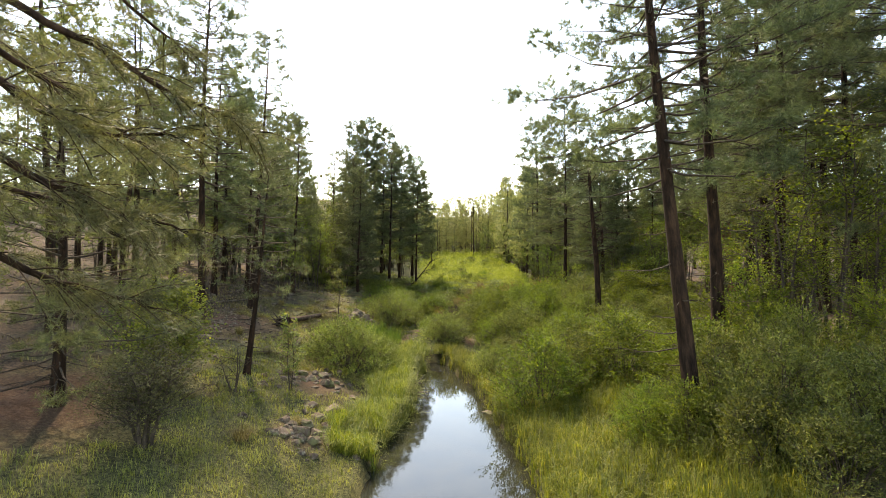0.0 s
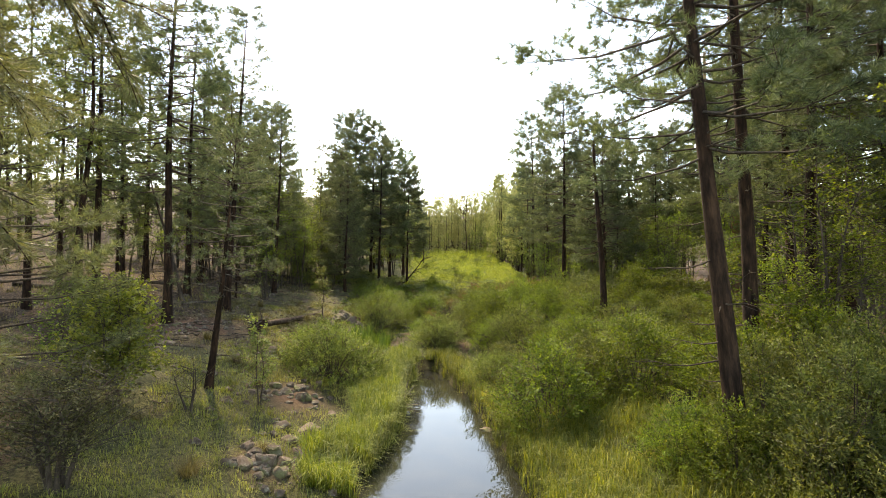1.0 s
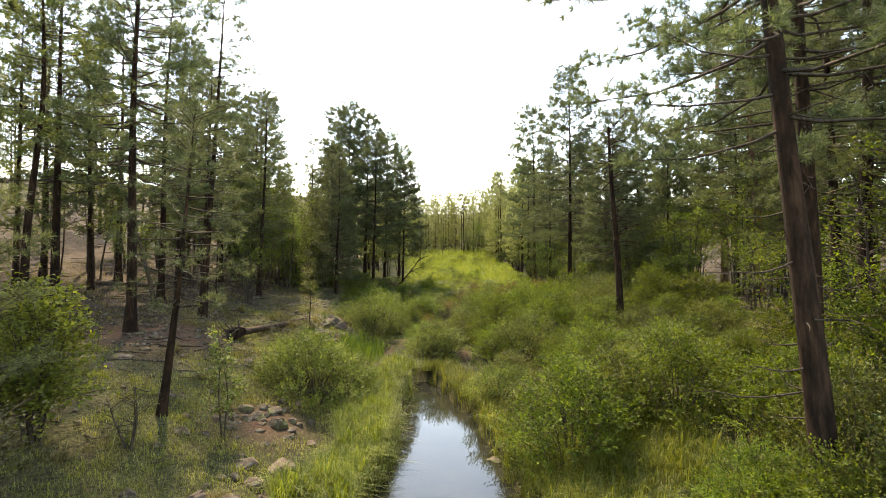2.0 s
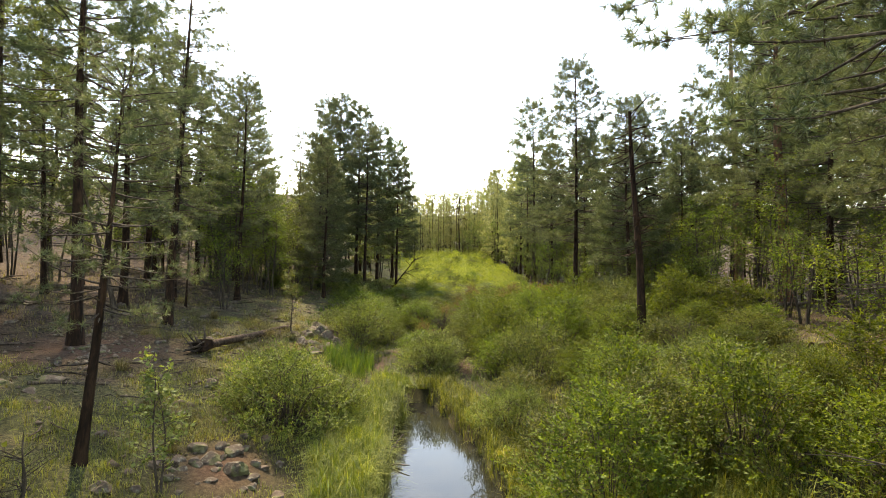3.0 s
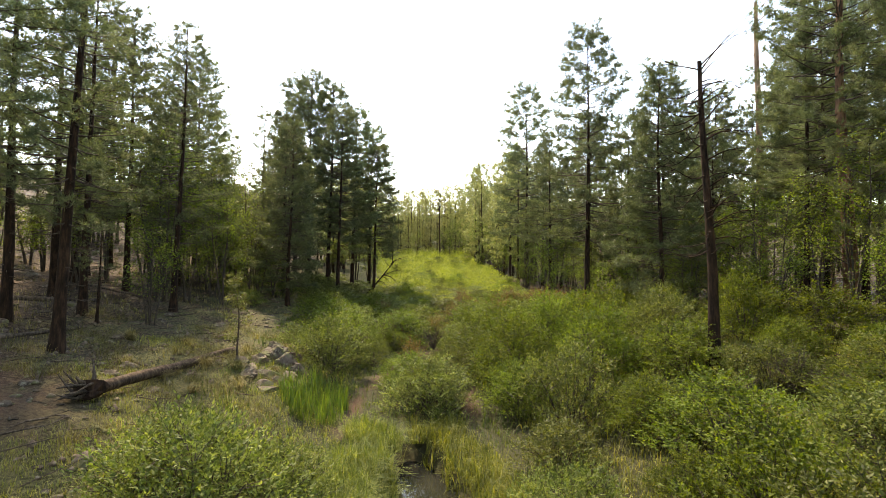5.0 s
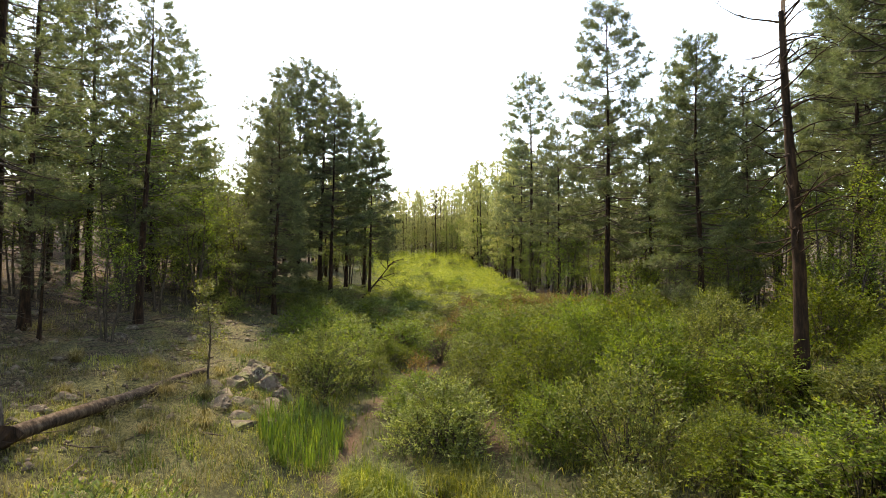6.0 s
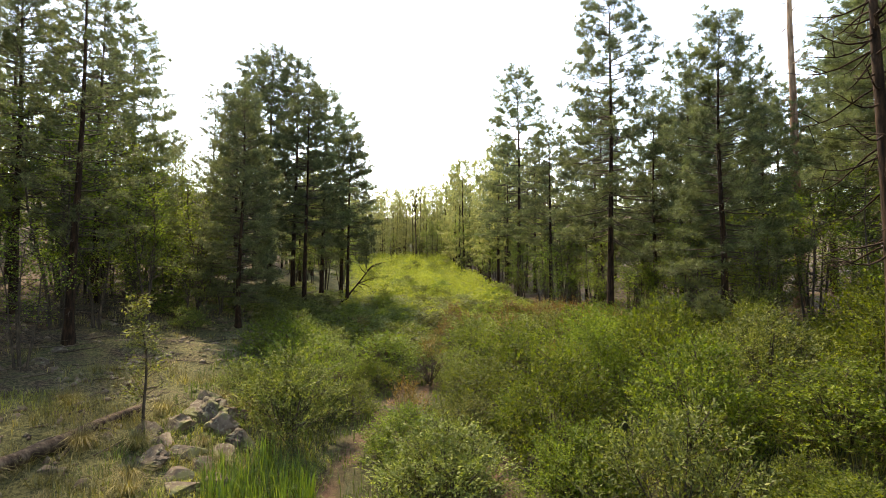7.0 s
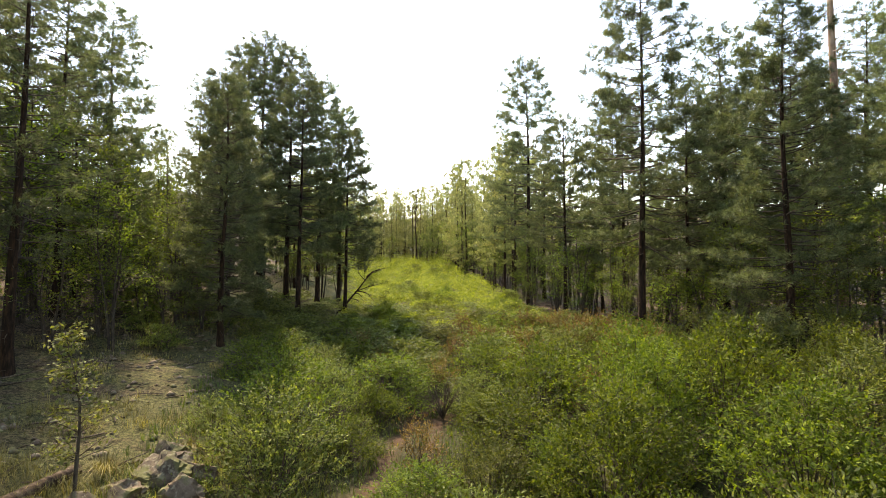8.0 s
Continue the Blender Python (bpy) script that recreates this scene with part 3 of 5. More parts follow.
# ---- pines: kinds ----
P_TALL = "tall ponderosa pine with long bare trunk and high open crown"
P_FULL = "tall ponderosa pine with dark furrowed bark and full crown"
P_CONE = "dense dark green conical pine with foliage nearly to the ground"
P_THIN = "slender pine with sparse short branches and thin crown"
P_YOUNG = "small young pine with short drooping branches"
P_LOW = "pine with long drooping limbs and sunlit yellowish needles"
P_RED = "old ponderosa pine with thick reddish bark and broad crown"
KINDS = {
    "tall": pine("pine_tree", 18, 6.0, 3.4, 0.205, P_TALL, 2.6, 30, 0.21, 0.012, seed=1, bare=16, single_stubs=True),
    "full": pine("pine_tree", 18, 3.8, 3.4, 0.21, P_FULL, 2.2, 30, 0.21, 0.012, seed=2, bare=14, single_stubs=True),
    "cone": pine("pine_tree", 14, 1.6, 2.6, 0.18, P_CONE, 2.8, 18, 0.25, 0.019, seed=3, bare=8, step=0.32, ruffle=0.01, taper=0.7, single_stubs=True),
    "spire": pine("pine_tree", 16, 4.2, 2.7, 0.18, P_CONE, 2.8, 18, 0.25, 0.019, seed=4, bare=14, step=0.34, ruffle=0.01, taper=0.6, single_stubs=True),
    "thin": pine("pine_tree", 15.5, 4.0, 2.0, 0.19, P_THIN, 1.7, 28, 0.21, 0.013, seed=5, bare=22, single_stubs=True),
    "young": pine("pine_tree", 6.6, 2.7, 1.05, 0.10, P_YOUNG, 2.2, 22, 0.15, 0.009, seed=6, bare=12, step=0.3, single_stubs=True),
    "low": pine("pine_tree", 9, 0.9, 3.0, 0.17, P_LOW, 2.8, 18, 0.2, 0.013, seed=13, bare=22, step=0.4, cls=NEEDLE_OLIVE, single_stubs=True),
    "red": pine("pine_tree", 19, 6.0, 4.2, 0.33, P_RED, 2.7, 28, 0.23, 0.013, seed=7, bare=8, skin=BARK_RED, single_stubs=True),
    "mid": pine("pine_tree", 18, 4.6, 3.6, 0.22, P_FULL, 2.5, 18, 0.25, 0.022, seed=14, bare=12, step=0.42, ruffle=0.01, taper=0.55, single_stubs=True),
    "wood_a": pine("pine_tree", 17, 7.6, 2.7, 0.19, P_THIN, 0.95, 13, 0.26, 0.036, ruffle=0.05, seed=8, cls=NEEDLE_WARM, fine=False, step=0.52),
    "wood_b": pine("pine_tree", 16, 8.4, 2.9, 0.18, P_TALL, 1.0, 13, 0.26, 0.036, ruffle=0.05, seed=9, cls=NEEDLE_WARM, fine=False, step=0.52),
    "wood_c": pine("pine_tree", 14, 3.0, 2.4, 0.16, P_FULL, 1.0, 13, 0.26, 0.036, ruffle=0.05, seed=10, cls=NEEDLE_WARM, fine=False, step=0.55),
    "far_a": pine("pine_tree", 17, 3.4, 2.7, 0.19, P_FULL, 1.15, 8, 0.32, 0.075, ruffle=0.06, seed=11, cls=NEEDLE_SUN_HAZE, step=0.52, bare=3, skeleton_shown=False, fine=False, taper=0.6, gaps=0.25),
    "far_b": pine("pine_tree", 15, 2.0, 2.3, 0.17, P_CONE, 1.15, 8, 0.32, 0.075, ruffle=0.06, seed=12, cls=NEEDLE_SUN_HAZE, step=0.52, bare=3, skeleton_shown=False, fine=False, taper=0.75, gaps=0.22),
}
TALL = {"mid": 18, "tall": 18, "full": 18, "cone": 14, "spire": 16, "thin": 15.5, "young": 6.6, "low": 9, "red": 19, "wood_a": 17, "wood_b": 16, "wood_c": 14, "far_a": 17, "far_b": 15}
used = set()
taken = []


def plant(kind, x, y, height, turn=0.0, lean=(0.0, 0.0)):
    s = height / TALL[kind]
    taken.append((x, y))
    return repeat(KINDS, used, kind, placed(x, y, turn, s, 1.0, 0.05, lean))


# creek-side pines that can be told apart: kind, x, y, height of the tip above the datum, turn, lean
for kind, x, y, tip, turn, lean in [
    ("tall", 5.88, 12.8, 18.5, 20, (-5.2, 1)), ("tall", 8.4, 16.4, 20, 140, (-2.6, 0)), ("full", 13.0, 20.2, 21, 60, (-2.3, 0)),
    ("thin", 13.6, 22.4, 18, 200, (-2, 0)), ("full", 15.8, 20.5, 19, 250, (-1.5, 0)), ("full", 14.4, 16.0, 19, 310, (-1, 0)),
    ("red", 18.4, 34.2, 20.5, 40, (-2.5, 0)), ("cone", 10.7, 35.5, 12.0, 10, (-1, 0)), ("spire", 9.8, 42.0, 16.3, 80, (-0.5, 0)),
    ("spire", 11.3, 61.8, 19.2, 120, (-1.0, 0)), ("spire", 14.0, 53, 14.5, 200, (-1, 0)), ("spire", 14.5, 44.0, 11.5, 270, (0, 0)),
    ("thin", -10.3, 28.9, 15.6, 30, (3.6, 0)), ("tall", -11.2, 24.6, 18, 90, (1.5, 0)), ("young", -6.3, 17.1, 7.1, 0, (6.0, 0)),
    ("thin", -10.1, 36.3, 13.0, 150, (2.0, 0)), ("mid", -12.9, 43.6, 15.0, 190, (1.5, 0)), ("cone", -6.6, 42.2, 10.4, 220, (1, 0)),
    ("spire", -9.6, 60.0, 18.5, 40, (0.5, 0)), ("spire", -6.2, 55.6, 16.8, 130, (1, 0)), ("spire", -4.4, 56.5, 15.2, 75, (1, 0)),
    ("spire", -3.3, 60.5, 14.6, 0, (1, 0)), ("cone", -8.4, 50.6, 12.5, 310, (1, 0)), ("thin", -10.9, 54, 14.0, 260, (0.5, 0)),
    ("low", -8.75, 12.1, 8.5, 15, (1, 0)), ("thin", -13.5, 31.5, 16, 300, (2, 0)),
    ("thin", -12.2, 33.5, 14, 20, (2, 0)), ("thin", -15.5, 27, 17, 210, (1, 0)),
    ("mid", -15.6, 53.6, 17.6, 33, (1, 0)), ("mid", -18.2, 47, 17.5, 140, (1, 0)), ("spire", -14.6, 48.2, 13.5, 280, (1, 0)), ("thin", -16.5, 40.5, 16.5, 20, (2, 0)), ("mid", -17.5, 35, 17.5, 100, (1, 0)),
    ("cone", -7.7, 46.2, 12.0, 140, (0.5, 0)), ("spire", -5.0, 51.5, 13.8, 200, (1, 0)), ("spire", -2.7, 57.0, 12.3, 10, (1, 0)), ("spire", -8.0, 57.0, 18.0, 330, (0.5, 0)),
    ("mid", 13.0, 43.8, 11.8, 210, (-1, 0)), ("mid", 16.2, 45.5, 15.0, 50, (-2, 0)), ("red", 27.0, 45.0, 17.5, 170, (-2, 0)), ("mid", 22.6, 54.5, 15, 300, (-1, 0)), ("spire", 15.8, 40.0, 10.5, 90, (0, 0)),
    ("full", 17.6, 30.0, 16.5, 120, (-2, 0)), ("mid", 11.2, 54, 12.8, 77, (-1, 0)), ("spire", 12.6, 49.0, 12.5, 10, (-1, 0)), ("mid", 22.4, 40.0, 18.0, 260, (-2, 0)),
    ("mid", 25.6, 50.5, 15.0, 30, (-1, 0)), ("mid", 21.2, 49.0, 14.5, 210, (-1, 0)), ("mid", 29.5, 44.0, 19.5, 300, (-1, 0)), ("mid", 19.0, 44.6, 14.0, 95, (-1, 0)), ("mid", 24.8, 40.2, 18.5, 160, (-1, 0)), ("mid", 18.8, 37.0, 15.5, 20, (-1, 0)), ("mid", 31.0, 52.0, 16.5, 250, (-1, 0)), ("mid", 17.6, 24.5, 19.0, 70, (-1, 0)), ("mid", 20.0, 28.5, 19.0, 190, (-1, 0)), 
    ("tall", 28.2, 49.0, 19.0, 15, (-2, 0)), ("young", -11.2, 32.6, 5.0, 60, (2, 0)), ("mid", -13.6, 39.6, 14.5, 10, (1, 0)), ("cone", -11.6, 46.5, 9.5, 100, (1, 0)), ("thin", 14.0, 66, 14.5, 45, (-1, 0)), ("mid", 12.3, 70, 14.0, 190, (-1, 0)),
]:
    plant(kind, x, y, tip - spot(x, y), turn, lean)

# the woods on both sides and at the valley's end
rng = np.random.default_rng(21)


def room(x, y, gap):
    if x > 12 and 26 < y < 47 and (0.65 < (x + 0.7) / (y - 11.6) < 0.74 or 0.85 < (x + 1.3) / (y - 18.9) < 0.96):     # a glade in front of the barkless snag
        return False
    return all((x - a) ** 2 + (y - b) ** 2 > gap * gap for a, b in taken)


def wood(n, x0, x1, y0, y1, gap, kinds, lo, hi, lean):
    for _ in range(n):
        x, y = rng.uniform(x0, x1), rng.uniform(y0, y1)
        if room(x, y, gap):
            plant(kinds[rng.integers(len(kinds))], x, y, rng.uniform(lo, hi), rng.uniform(0, 360), (lean + rng.normal(0, 1.0), rng.normal(0, 1)))


WOODS = ("wood_a", "wood_b", "wood_c", "wood_b")
FAR = ("far_a", "far_b")
LOWER = ("wood_c", "wood_c", "wood_a")
wood(80, -25, -13.0, 10, 38, 2.6, WOODS, 12, 16.5, 1.2)
wood(26, -24, -12.0, 38, 64, 2.5, LOWER, 8.5, 11.5, 1.0)
wood(40, 14.5, 24, 10, 20, 2.6, WOODS, 13.5, 18, -1.0)
wood(36, 20.0, 27, 20, 32, 2.6, WOODS, 13.5, 18, -1.0)
wood(50, 13, 24, 30, 64, 2.6, LOWER, 8.5, 11.5, -1.0)
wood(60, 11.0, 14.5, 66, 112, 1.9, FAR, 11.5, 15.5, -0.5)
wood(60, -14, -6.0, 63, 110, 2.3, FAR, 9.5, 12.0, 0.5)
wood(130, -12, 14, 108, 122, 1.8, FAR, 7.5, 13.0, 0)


def deep_wood(name, label, patches):
    """The depth of the woods behind the front rows: many pines in one mesh, trunks and crowns."""
    verts, sizes, slots, loops, base = [], [], [], [], 0
    models = []
    for k in FAR:
        kids = {c.name.split(".")[0]: c.data for c in KINDS[k].children}
        model = []
        for slot, key in enumerate(("trunk", "crown")):
            me = kids[key]
            v = np.empty(len(me.vertices) * 3, np.float32)
            me.vertices.foreach_get("co", v)
            lo = np.empty(len(me.loops), np.int32)
            me.loops.foreach_get("vertex_index", lo)
            sz = np.empty(len(me.polygons), np.int32)
            me.polygons.foreach_get("loop_total", sz)
            v = v.reshape(-1, 3)
            if key == "crown":
                keep = np.arange(len(sz)) % 2 == 0
                v, sz = v.reshape(-1, 3, 3)[keep].reshape(-1, 3), sz[keep]
                lo = np.arange(len(v), dtype=np.int32)
            model.append((v, lo, sz, slot))
        models.append((TALL[k], model))
    for n, x0, x1, y0, y1, gap, lo_h, hi_h in patches:
        for _ in range(n):
            x, y = rng.uniform(x0, x1), rng.uniform(y0, y1)
            if not room(x, y, gap):
                continue
            taken.append((x, y))
            tall, model = models[rng.integers(len(models))]
            z, s, a = spot(x, y) - 0.05, rng.uniform(lo_h, hi_h) / tall, rng.uniform(0, 6.28)
            c, d = s * math.cos(a), s * math.sin(a)
            for v, lo, sz, slot in model:
                verts.append(np.stack([v[:, 0] * c - v[:, 1] * d + x, v[:, 0] * d + v[:, 1] * c + y, v[:, 2] * s + z], 1))
                loops.append(lo + base)
                sizes.append(sz)
                slots.append(np.full(len(sz), slot, np.int32))
                base += len(v)
    me = mesh_of(name, np.concatenate(verts), np.concatenate(loops), np.concatenate(sizes))
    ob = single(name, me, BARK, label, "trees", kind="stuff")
    me.materials.append(NEEDLE_SUN_HAZE)
    me.polygons.foreach_set("material_index", np.concatenate(slots))
    return ob


# patches at y -14 to 8: unseen pines added to close off light
deep_wood("pine_woods", "dense pine woods behind the front rows, trunks crowding together",
          ((62, -44, -25, 10, 70, 2.9, 11, 15), (26, -30, -11, 64, 112, 3.2, 10, 14), (80, 24, 42, 10, 70, 2.7, 10, 15), (6, -26, -11, -14, 8, 4.0, 12, 17), (6, 10, 26, -14, 8, 4.0, 12, 17),
           (60, 14, 26, 64, 112, 2.6, 12, 16.5), (300, -14, 26, 119, 146, 1.8, 8.5, 13.5), (14, 25, 36, 112, 134, 2.8, 13, 17)))

# ---- the pine whose limbs hang into view at the start ----


def overhang_pine():
    global rng
    rng = np.random.default_rng(610)
    top = thing("pine_tree", P_LOW, "tree", "pines")
    x0, y0 = -6.2, 2.6
    z0 = spot(x0, y0)
    h = np.linspace(-0.2, 12, 12)
    ax = np.stack([x0 + 0.05 * np.sin(h), y0 + 0.02 * h, z0 + h], 1)
    tr = Soup()
    tr.tube(ax, np.interp(h, [-0.2, 0.4, 12], [0.32, 0.24, 0.04]), 12, 0.06)
    part("trunk", tr.mesh("trunk"), BARK, top)
    limbs = [((-5.0, 3.2, 6.9), (-3.35, 4.1, 5.75), (-2.85, 4.3, 5.5), (-2.35, 4.6, 5.2), (-1.75, 4.9, 4.95)),
             ((-5.2, 3.1, 5.3), (-3.4, 4.0, 4.6), (-3.1, 4.3, 4.35), (-2.75, 4.55, 4.2), (-2.4, 4.9, 4.05)),
             ((-5.2, 3.1, 5.6), (-3.4, 4.0, 5.15), (-3.2, 4.2, 4.95), (-2.8, 4.4, 4.85), (-2.3, 4.6, 4.85)),
             ((-5.3, 3.3, 4.5), (-3.7, 4.4, 3.85), (-3.4, 4.7, 3.6), (-3.1, 5.0, 3.5), (-2.9, 5.2, 3.35)),
             ((-5.2, 3.0, 7.6), (-3.7, 4.4, 7.2), (-3.1, 4.8, 7.0), (-2.6, 5.2, 6.8), (-2.2, 5.5, 6.7)),
             ((-5.4, 3.4, 6.2), (-4.3, 4.9, 5.8), (-3.9, 5.4, 5.5), (-3.6, 5.9, 5.2), (-3.3, 6.4, 4.9)),
             ((-5.2, 2.9, 8.4), (-3.9, 3.9, 8.0), (-3.3, 4.3, 7.7), (-2.8, 4.7, 7.4), (-2.4, 5.0, 7.2)),
             ((-5.4, 3.6, 8.0), (-4.4, 5.2, 7.4), (-4.0, 5.9, 7.0), (-3.6, 6.5, 6.6), (-3.3, 7.0, 6.3)),
             ((-5.5, 3.6, 6.8), (-4.9, 5.4, 6.2), (-4.6, 6.1, 5.9), (-4.3, 6.8, 5.6), (-4.1, 7.4, 5.2)),
             ((-5.4, 3.4, 5.0), (-4.5, 5.0, 4.6), (-4.1, 5.6, 4.4), (-3.8, 6.1, 4.1), (-3.6, 6.6, 3.8))]
    at, way = [], []
    for row in limbs:
        lb = Soup()
        k = np.array(((x0, y0 + 0.1, row[0][2] + 0.3),) + row)
        q = np.linspace(0, 1, 6)
        qq = np.linspace(0, 1, 16)
        pts = np.stack([np.interp(qq, q, k[:, i]) for i in range(3)], 1) + 0.03 * np.stack([np.sin(qq * 17), np.cos(qq * 13), np.sin(qq * 21 + 1)], 1)
        lb.tube(pts, np.interp(qq, [0, 1], [0.05, 0.008]), 7, 0.08)
        fwd = unit(k[-1] - k[1])
        side = unit(np.cross(fwd, [0, 0, 1]))
        for c in range(40):
            e = rng.uniform(0.3, 1.0)
            b = np.array([np.interp(e, qq, pts[:, i]) for i in range(3)])
            d = unit(fwd * rng.uniform(0.2, 1) + side * rng.choice([-1, 1]) * rng.uniform(0.3, 1) + [0, 0, rng.uniform(-0.5, 0.35)])
            tl = rng.uniform(0.25, 0.8) * (1.3 - 0.6 * e)
            tw = b + np.outer(np.linspace(0, 1, 4) * tl, d) + np.outer([0, 0.02, 0.0, -0.05], [0, 0, 1])
            lb.tube(tw, [0.008, 0.006, 0.004, 0.003], 4)
            for g in np.arange(0.35, 1.01, 0.13):
                at.append(b + d * tl * g)
                way.append(unit(d + [0, 0, 0.1]))
        part("branch", lb.mesh("branch"), BARK, top)
    tagged(part("crown", needle_mesh("crown", np.array(at), np.array(way), 20, 0.16, 0.005, 0.8), NEEDLE_OLIVE, top), kind="stuff")
    hi = Soup()
    at, way = [], []
    for z in np.arange(8, 12, 0.25):
        a = z * 7.3
        ln = 2.4 * (12.5 - z) / 4.5
        o = np.array([math.cos(a), math.sin(a), 0.2])
        b = np.array([x0, y0 + 0.02 * z, z0 + z])
        hi.tube(np.stack([b, b + o * ln * 0.5, b + o * ln]), [0.04, 0.025, 0.01], 4)
        for c in range(40):
            at.append(b + o * ln * rng.uniform(0.3, 1) + rng.normal(0, 0.25, 3))
            way.append(unit(o + rng.normal(0, 0.5, 3)))
    tagged(part("branching", hi.mesh("branching"), TWIG, top), kind="stuff")
    tagged(part("crown_top", needle_mesh("crown_top", np.array(at), np.array(way), 7, 0.25, 0.03), NEEDLE_OLIVE, top), kind="stuff")


overhang_pine()

# ---- dead snags ----


def snag(height, girth, label, arms, seed, skin=DEADWOOD, rise=(-0.2, 0.9), limb=0.038, reach=(0.5, 2.0)):
    global rng
    rng = np.random.default_rng(700 + seed)
    top = thing("dead_tree", label, "tree", "dead standing trees")
    h = np.linspace(-0.3, height, 12)
    ax = np.stack([0.06 * np.sin(h * 0.7), 0.05 * np.cos(h * 0.6), h], 1)
    tr = Soup()
    tr.tube(ax, girth * (1 - 0.68 * np.clip(h / height, 0, 1)) + girth * 0.4 * np.exp(-np.clip(h, 0, 9) * 3), 10, 0.07)
    part("trunk", tr.mesh("trunk"), skin, top)
    for _ in range(arms):
        lb = Soup()
        z, a, ln = height * rng.uniform(0.2, 1.0) ** 0.6, rng.uniform(0, 6.28), rng.uniform(*reach)
        o = np.array([math.cos(a), math.sin(a), rng.uniform(*rise) + (0.8 if z > 0.95 * height else 0.0)])
        p0 = np.array([np.interp(z, h, ax[:, i]) for i in range(3)])
        q = np.linspace(0, 1, 6)
        pts = p0 + np.outer(q * ln, o) + np.outer(0.12 * ln * np.sin(q * 4 + a), [0.3, 0.3, 1])
        lb.tube(pts, np.interp(q, [0, 1], [limb, 0.16 * limb]), 5)
        for _ in range(3):
            e = rng.uniform(0.4, 0.95)
            b = np.array([np.interp(e, q, pts[:, i]) for i in range(3)])
            d = unit(o + rng.normal(0, 0.7, 3)) * ln * rng.uniform(0.15, 0.4)
            lb.tube(np.stack([b, b + d * 0.5 + [0, 0, 0.02], b + d]), [0.01, 0.007, 0.003], 4)
        part("branch", lb.mesh("branch"), skin, top)
    return top


stand(snag(8.6, 0.17, "broken-topped dead pine with grey-brown bare trunk", 64, 1, BARK, (-0.3, 0.25), 0.023, (0.4, 1.6)), 7.9, 27.0, lean=(-3.5, 0))
stand(snag(19.5, 0.33, "tall broken dead pine, barkless and pale orange", 34, 2, BARELOG, (-0.3, 0.5), 0.03), 23.3, 46.2, lean=(-2.5, 0))
stand(snag(7.5, 0.10, "thin leaning dead pine pole", 10, 3), -13.2, 30.4, lean=(-14, 0))
plant("thin", -1.4, 85.0, 7.2, 40)
stand(snag(10.5, 0.13, "tall dead pine with bare spread limbs at the far wood", 26, 4, BARK, (0.1, 0.9), 0.06), 6.5, 105)
stand(snag(3.6, 0.08, "leaning dead stem at the meadow's edge", 9, 5, BARK), -3.2, 57.5, lean=(38, -5))

# ---- leafy understory ----
OAK_L, ALDER_L = "leafy gambel oak with yellow-green foliage", "young alder with bright green leaves on thin stems"
OAKS = {
    0: branchy("oak_tree", 4.6, 1.7, OAK_L, 4, 16, 32, (0.088, 0.058), seed=1, group="understory oaks"),
    1: branchy("oak_tree", 6.0, 1.9, OAK_L, 3, 24, 34, (0.088, 0.058), seed=2, group="understory oaks"),
    2: branchy("oak_tree", 3.0, 1.2, OAK_L, 4, 12, 30, (0.085, 0.056), seed=3, group="understory oaks"),
}
used_oak = set()
rng = np.random.default_rng(33)
for x0, x1, y0, y1, n in ((10.5, 26, 16, 62, 95), (-26, -10, 34, 66, 52), (10.6, 15, 63, 112, 46), (-9, -3.2, 61, 108, 40), (-8, 11, 104, 110, 20), (-16, -8.5, 44, 56, 10), (-22, -10, 8, 30, 8), (9.6, 12.0, 14.5, 18, 4), (-20, -6.5, 61, 72, 14)):
    for _ in range(n):
        x, y = rng.uniform(x0, x1), rng.uniform(y0, y1)
        if room(x, y, 0.7):
            repeat(OAKS, used_oak, int(rng.integers(3)), placed(x, y, rng.uniform(0, 360), rng.uniform(0.75, 1.25)))

for k, x, y, turn, size in ((1, -11.4, 38.2, 70, 1.25), (1, -12.9, 41.4, 160, 1.35), (1, -14.2, 45.0, 250, 1.4), (1, -12.0, 45.2, 30, 1.3), (1, -16.0, 42.6, 10, 1.3), (1, -10.0, 48.4, 110, 1.2), (1, -13.4, 49.8, 300, 1.4), (0, -15.0, 38.6, 210, 1.3), (1, -9.3, 40.0, 20, 0.95), (0, -8.7, 44.2, 120, 1.1), (1, -10.9, 42.4, 200, 1.0), (0, -11.8, 49.5, 60, 1.2), (1, -12.4, 55.0, 280, 1.15), (0, -9.8, 33.5, 150, 0.8), (2, -10.0, 44.2, 20, 1.1), (2, -9.2, 46.0, 220, 1.1), (2, -11.0, 47.0, 120, 1.2), (2, -8.7, 42.6, 70, 0.9), (2, -10.2, 41.2, 170, 1.0), (2, 10.9, 44.5, 20, 0.9), (2, 11.6, 47.2, 120, 1.0), (2, 10.6, 50.2, 220, 0.9), (0, 12.0, 52.0, 60, 0.9), (2, 11.0, 55.4, 310, 1.0), (2, 10.4, 58.2, 90, 0.8), (0, 12.4, 58.8, 170, 0.9), (2, 11.8, 63.8, 20, 0.9), (0, 12.6, 67.5, 240, 0.9), (2, 12.2, 41.4, 60, 1.1), (2, 13.0, 38.6, 200, 1.1), (2, -7.8, 44.0, 270, 0.8), (1, 13.2, 32.0, 40, 0.9), (0, 15.0, 36.5, 90, 1.1), (1, 16.6, 38.0, 10, 1.1)):
    repeat(OAKS, used_oak, k, placed(x, y, turn, size))

